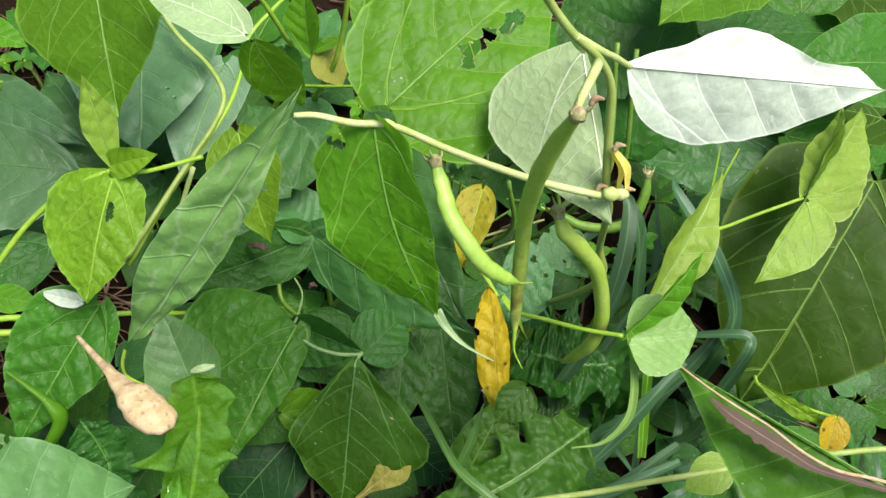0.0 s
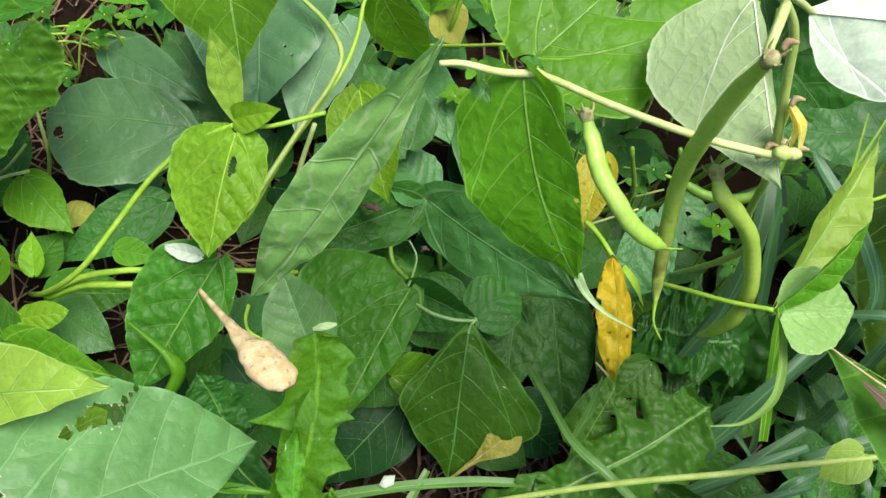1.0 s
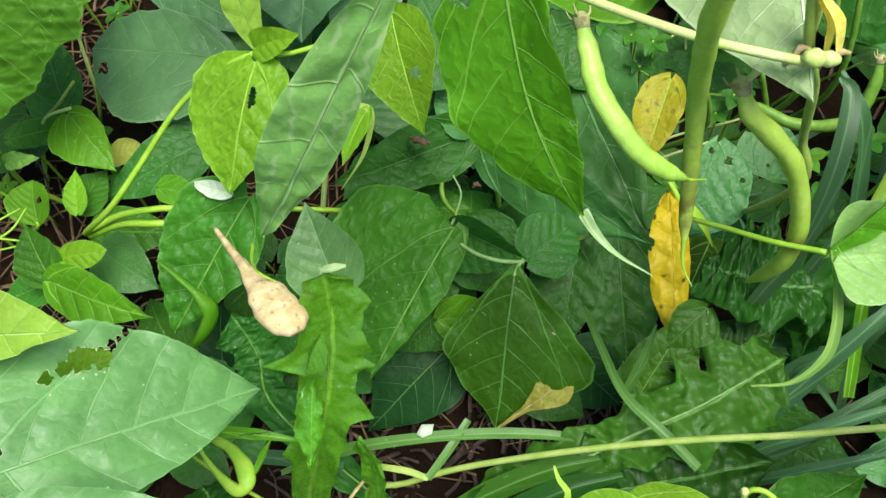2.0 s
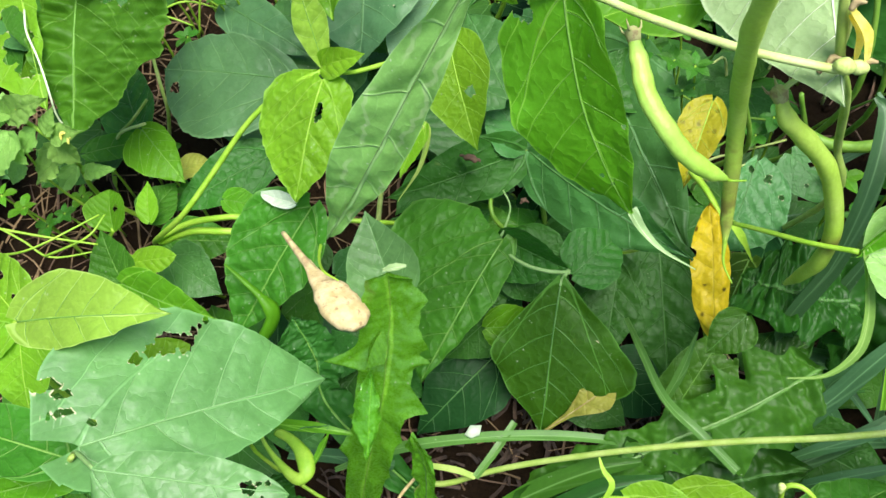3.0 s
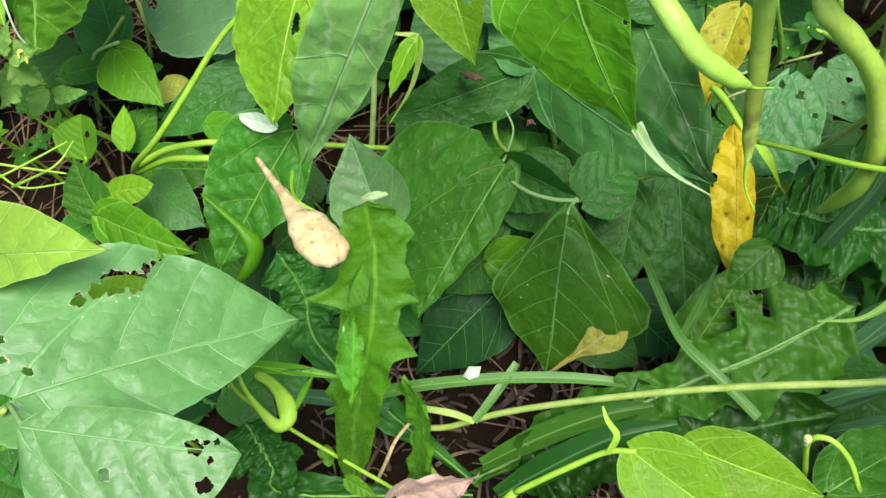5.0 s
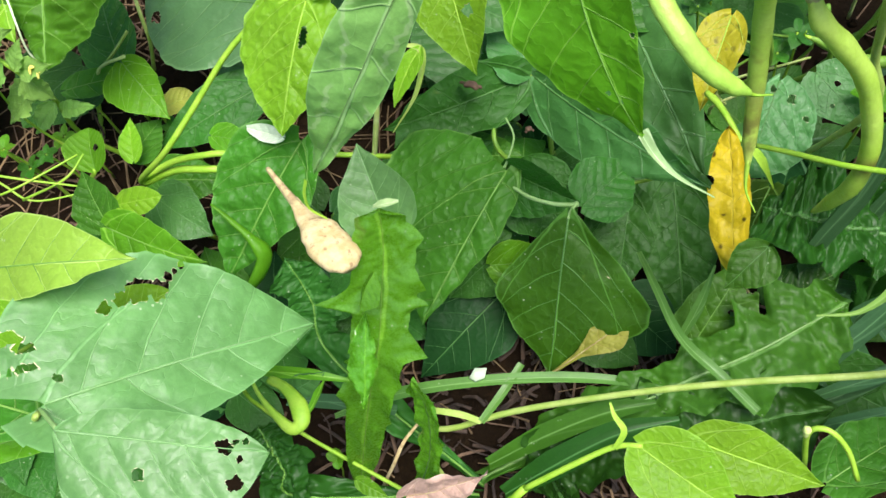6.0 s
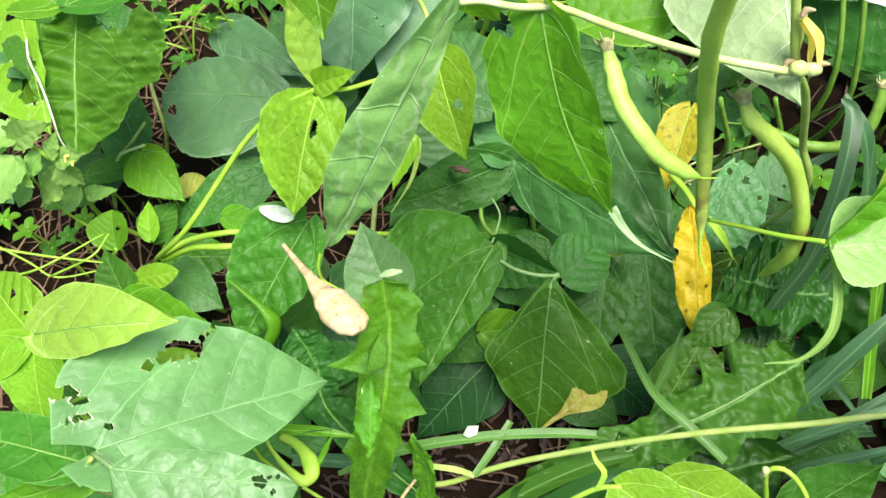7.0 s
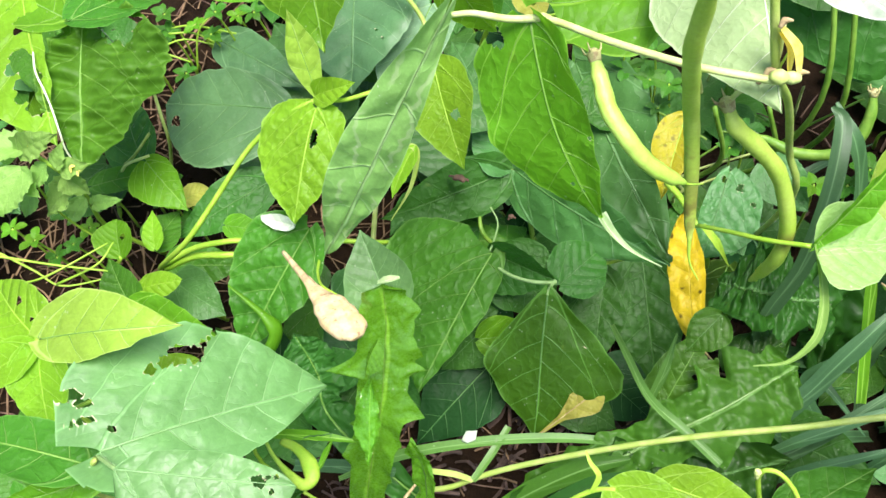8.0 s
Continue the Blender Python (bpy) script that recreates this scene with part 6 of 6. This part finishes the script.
sprigs = thing("chickweed", rest(0.258, 0.468), "small pale weeds growing between the bean stems", "weed")
for q in ((0.206, 0.400, -0.053), (0.201, 0.372, -0.053), (0.194, 0.419, -0.053), (0.209, 0.373, -0.027), (0.212, 0.407, -0.027), (0.241, 0.323, -0.066), (0.254, 0.326, -0.053), (0.278, 0.263, -0.053), (0.306, 0.259, -0.066), (0.278, 0.233, -0.066), (0.314, 0.254, -0.040), (0.191, 0.424, -0.014), (0.183, 0.465, -0.027), (0.157, 0.467, -0.053), (0.130, 0.446, -0.053)):
    rosette(sprigs, q, 0.014, 5, g.choice((GREEN, GREEN, DARK, FRESH)), g.randrange(999))
for i in range(26):
    x, y = g.uniform(0.12, 0.39), g.uniform(0.32, 0.54)
    p0 = Vector(rest(x, y))
    stalk(sprigs, [p0, p0 + Vector((g.uniform(-0.02, 0.02), g.uniform(-0.02, 0.02), 0.04)), p0 + Vector((g.uniform(-0.04, 0.04), g.uniform(-0.04, 0.02), g.uniform(0.05, 0.10)))], 0.00157, 0.000896, g.choice((STEM_LIME, STEM_DARK, STEM)), "stem", n=8, sides=5)

# ---- taller leaves at the back of the bed ----
rear = thing("bean_plant", rest(0.117, 0.539), "bean plant with upright narrow leaves at the bed's back", "bean plant")
stalk(rear, [rest(0.117, 0.539, -0.004), (0.132, 0.476, -0.014), (0.144, 0.472, 0.038), (0.153, 0.477, 0.090)], 0.00269, 0.00179, STEM_LIME)
stalk(rear, [rest(0.070, 0.515, -0.004), (0.110, 0.498, -0.014), (0.099, 0.477, 0.051), (0.082, 0.478, 0.103)], 0.00224, 0.00179, STEM_LIME)
stalk(rear, [(0.094, 0.482, -0.014), (0.123, 0.437, 0.025), (0.151, 0.395, 0.064)], 0.00146, 0.00112, STEM_LIME, n=8)
leaf(rear, (0.115, 0.462, 0.038), (0.124, 0.495, 0.077), (0.020, -0.025, 0.013), FRESH, shape="lance", fold=0.3)
leaf(rear, (0.131, 0.485, 0.012), (0.140, 0.463, -0.014), (0.035, 0.005, 0.000), TAN, shape="ovate", fold=0.2, label="browning leaflet")
leaf(rear, (0.211, 0.524, 0.038), (0.179, 0.477, -0.001), (0.040, -0.034, 0.013), GREEN, shape="ovate", fold=0.1)
leaf(rear, (0.165, 0.471, 0.012), (0.183, 0.527, 0.038), (0.024, -0.009, 0.000), FRESH, shape="lance", fold=0.3)
leaf(rear, (0.101, 0.486, 0.025), (0.100, 0.463, -0.001), (0.023, -0.009, 0.000), GREEN, shape="ovate", fold=0.2)
leaf(rear, (0.144, 0.479, 0.025), (0.119, 0.484, 0.012), (0.009, -0.010, 0.000), FRESH, shape="ovate", fold=0.2)
for a, b, w, m in (
    ((-0.051, 0.479, -0.066), (-0.079, 0.607, -0.066), (0.078, -0.019, 0.000), GREY), ((-0.125, 0.665, -0.053), (-0.086, 0.627, -0.053), (-0.029, -0.018, 0.000), FRESH),
    ((-0.132, 0.596, -0.066), (-0.115, 0.605, -0.053), (0.031, -0.020, 0.000), FRESH), ((-0.076, 0.646, -0.053), (-0.094, 0.674, -0.053), (0.022, 0.012, 0.000), GREEN),
    ((0.038, 0.433, -0.053), (0.079, 0.413, -0.066), (-0.022, -0.072, 0.000), GREY), ((0.111, 0.495, -0.066), (0.116, 0.418, -0.079), (0.052, -0.015, 0.000), GREY),
    ((0.150, 0.395, -0.066), (0.214, 0.423, -0.079), (0.018, -0.049, -0.013), DARK), ((0.136, 0.284, -0.092), (0.144, 0.217, -0.118), (0.051, -0.021, 0.000), DARK),
    ((0.130, 0.554, -0.079), (0.172, 0.519, -0.092), (-0.017, -0.062, -0.013), DARK),
):
    leaf(rear, a, b, w, m, shape="broad", fold=0.1, bow=0.06)

# ---- more of the bed all round: bean plants of the same kind ----


def common_plant(name, seed, size):
    g = random.Random(seed)
    ob = thing(name, (0, 0, 0), "leafy green bean plant in the surrounding bed", "bean plant", "bean plants of the bed")
    for k in range(6):
        a = k * 2.4 + g.uniform(-0.4, 0.4)
        top = Vector((math.cos(a) * size * g.uniform(0.4, 0.9), math.sin(a) * size * g.uniform(0.4, 0.9), size * g.uniform(0.35, 1.0)))
        stalk(ob, [(0, 0, -0.03), top * 0.5 + Vector((0, 0, size * 0.15)), top], 0.002, 0.0014, STEM_LIME, "petiole", n=10, sides=6)
        for b in (-1.1, 0.1, 1.2):
            l = size * g.uniform(0.55, 0.8)
            end = top + Vector((math.cos(a + b) * l, math.sin(a + b) * l, -l * g.uniform(0.0, 0.5)))
            leaf(ob, top + (end - top) * 0.06, end, Vector((-math.sin(a + b), math.cos(a + b), g.uniform(-0.2, 0.2))) * l * g.uniform(0.68, 0.85), g.choice((GREEN, GREEN, DARK, GREY, FRESH)), shape=g.choice(("broad", "ovate")), fold=0.1, bow=0.05, fine=0.8)
    return ob


def low_plant(name, seed, size):
    g = random.Random(seed)
    ob = thing(name, (0, 0, 0), "low dark bean leaves close to the soil", "bean plant", "low leaves of the bed")
    for k in range(4):
        a = k * 1.6 + g.uniform(-0.4, 0.4)
        l = size * g.uniform(0.7, 1.1)
        foot = Vector((math.cos(a) * 0.008, math.sin(a) * 0.008, 0.012))
        end = foot + Vector((math.cos(a) * l, math.sin(a) * l, g.uniform(-0.006, 0.014)))
        leaf(ob, foot, end, Vector((-math.sin(a), math.cos(a), g.uniform(-0.15, 0.15))) * l * g.uniform(0.65, 0.85), g.choice((DARK, DARK, GREY, GREEN, BLACKISH)), shape=g.choice(("broad", "ovate")), fold=0.1, bow=0.08, fine=0.8, name="leaf")
        stalk(ob, [(0, 0, -0.02), foot * 0.6, foot], 0.0013, 0.001, STEM_DARK, "petiole", n=6, sides=5)
    return ob


kinds = [common_plant("bean_plant", 100 + i, 0.095) for i in range(3)]
lows = [low_plant("bean_plant", 200 + i, 0.057) for i in range(3)]
g = random.Random(77)
first = {}


def set_down(ob, x, y, s):
    m = pose(x, y, ground_z(x, y), 0, 0, g.uniform(0, 360))
    if ob.name not in first:
        first[ob.name] = True
        ob.matrix_basis = m
    else:
        copy_thing(ob, m)


placed = 0
while placed < 95:
    r, a = g.uniform(0.46, 1.30), g.uniform(0, 2 * math.pi)
    x, y = 0.05 + math.cos(a) * r, 0.24 + math.sin(a) * r * 0.95
    inside = -0.40 < x < 0.52 and -0.18 < y < 0.66
    if inside or math.hypot(x, y) < 0.24:
        continue
    set_down(g.choice(kinds), x, y, 1)
    placed += 1
count = 0
while count < 75:
    x, y = g.uniform(-0.38, 0.50), g.uniform(0.0, 0.70)
    straw_gap = -0.40 < x < -0.12 and 0.28 < y < 0.66
    soil_gap = math.hypot(x + 0.098, y - 0.19) < 0.07 or math.hypot(x - 0.005, y - 0.145) < 0.055 or (0.0 < x < 0.28 and y < 0.19)
    if straw_gap or soil_gap:
        continue
    set_down(g.choice(lows), x, y, 1)
    count += 1

# ---- straw, dead stalks and crumbs on the soil ----


def straws(name, count, area, seed, material, label, thick=(0.0005, 0.0013), long=(0.02, 0.07)):
    g = random.Random(seed)
    bm = bmesh.new()
    for i in range(count):
        x, y = g.uniform(area[0], area[1]), g.uniform(area[2], area[3])
        a, l = g.uniform(0, math.pi), g.uniform(*long)
        dx, dy = math.cos(a) * l / 2, math.sin(a) * l / 2
        up = g.uniform(0.0, 0.012)
        p = [(x - dx, y - dy, ground_z(x - dx, y - dy) + up), (x + g.uniform(-0.003, 0.003), y + g.uniform(-0.003, 0.003), ground_z(x, y) + up + 0.004), (x + dx, y + dy, ground_z(x + dx, y + dy) + g.uniform(0, 0.01))]
        r = g.uniform(*thick)
        tube_mesh(p, (r, r * 0.7), 4, 5, 0.7, bm=bm)
    ob = new(name, bpy.data.meshes.new(name))
    bm.to_mesh(ob.data)
    bm.free()
    ob.data.materials.append(material)
    tagged(ob, label, "straw", kind="stuff")


straws("straw", 520, (-0.42, -0.02, 0.26, 0.72), 3, STRAW, "dry brown straw scattered on soil", (0.0004, 0.0013), (0.02, 0.08))
straws("dead_stalks", 500, (-0.42, 0.52, 0.0, 0.72), 4, BARK, "grey-brown dead stalks on soil", (0.0006, 0.0018), (0.015, 0.06))


straws("leaf_litter", 150, (-0.15, 0.19, 0.03, 0.26), 12, STRAW, "tan scraps of dry stalk on soil", (0.0004, 0.0011), (0.006, 0.03))
straws("brown_litter", 500, (-0.15, 0.19, 0.03, 0.26), 13, BARK_DARK, "dark brown scraps of dead stalk on soil", (0.0006, 0.0022), (0.006, 0.03))


def crumbs(name, count, area, seed):
    g = random.Random(seed)
    bm = bmesh.new()
    for i in range(count):
        x, y = g.uniform(area[0], area[1]), g.uniform(area[2], area[3])
        r = g.uniform(0.0012, 0.005)
        vs = bmesh.ops.create_icosphere(bm, subdivisions=1, radius=r)["verts"]
        for v in vs:
            v.co *= 1 + 0.35 * noise.noise(v.co * 300 + Vector((i, 0, 0)))
            v.co += Vector((x, y, ground_z(x, y) + r * 0.2))
    ob = new(name, bpy.data.meshes.new(name))
    bm.to_mesh(ob.data)
    bm.free()
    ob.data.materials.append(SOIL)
    tagged(ob, "crumbs of dark soil", "soil", kind="stuff")


crumbs("soil_crumbs", 500, (-0.40, 0.50, 0.0, 0.70), 8)


def far_bed():
    """The bean bed goes on: leaves beyond the plants that stand singly, in one mesh."""
    g = np.random.default_rng(9)
    n = 12000
    r, a = 1.1 + 6.0 * g.uniform(0, 1, n) ** 1.25, g.uniform(0, 2 * np.pi, n)
    x, y, z = r * np.cos(a) + 0.05, r * np.sin(a) + 0.24, g.uniform(0.0, 0.12, n)
    turn, l, droop = g.uniform(0, 2 * np.pi, n), g.uniform(0.05, 0.10, n), g.uniform(-0.5, 0.2, n)
    prof = np.array([0.05, 0.36, 0.40, 0.27, 0.02])
    along = np.linspace(0, 1, 5)
    verts, faces = [], []
    for k in range(n):
        d, s = np.array([np.cos(turn[k]), np.sin(turn[k]), droop[k]]), np.array([-np.sin(turn[k]), np.cos(turn[k]), 0.0])
        o, m = np.array([x[k], y[k], z[k]]), len(verts)
        for v, w in zip(along, prof):
            c = o + d * v * l[k] + np.array([0, 0, 0.06 * l[k] * 4 * v * (1 - v)])
            verts += [c - s * w * l[k] + (0, 0, 0.1 * w * l[k]), c, c + s * w * l[k] + (0, 0, 0.1 * w * l[k])]
        for j in range(4):
            b = m + 3 * j
            faces += [(b, b + 1, b + 4, b + 3), (b + 1, b + 2, b + 5, b + 4)]
    me = bpy.data.meshes.new("bed_foliage")
    me.from_pydata([tuple(v) for v in verts], [], faces)
    me.materials.append(GREEN)
    me.shade_smooth()
    tagged(new("bed_foliage", me), "green bean foliage covering the bed beyond", "foliage", kind="stuff")


far_bed()
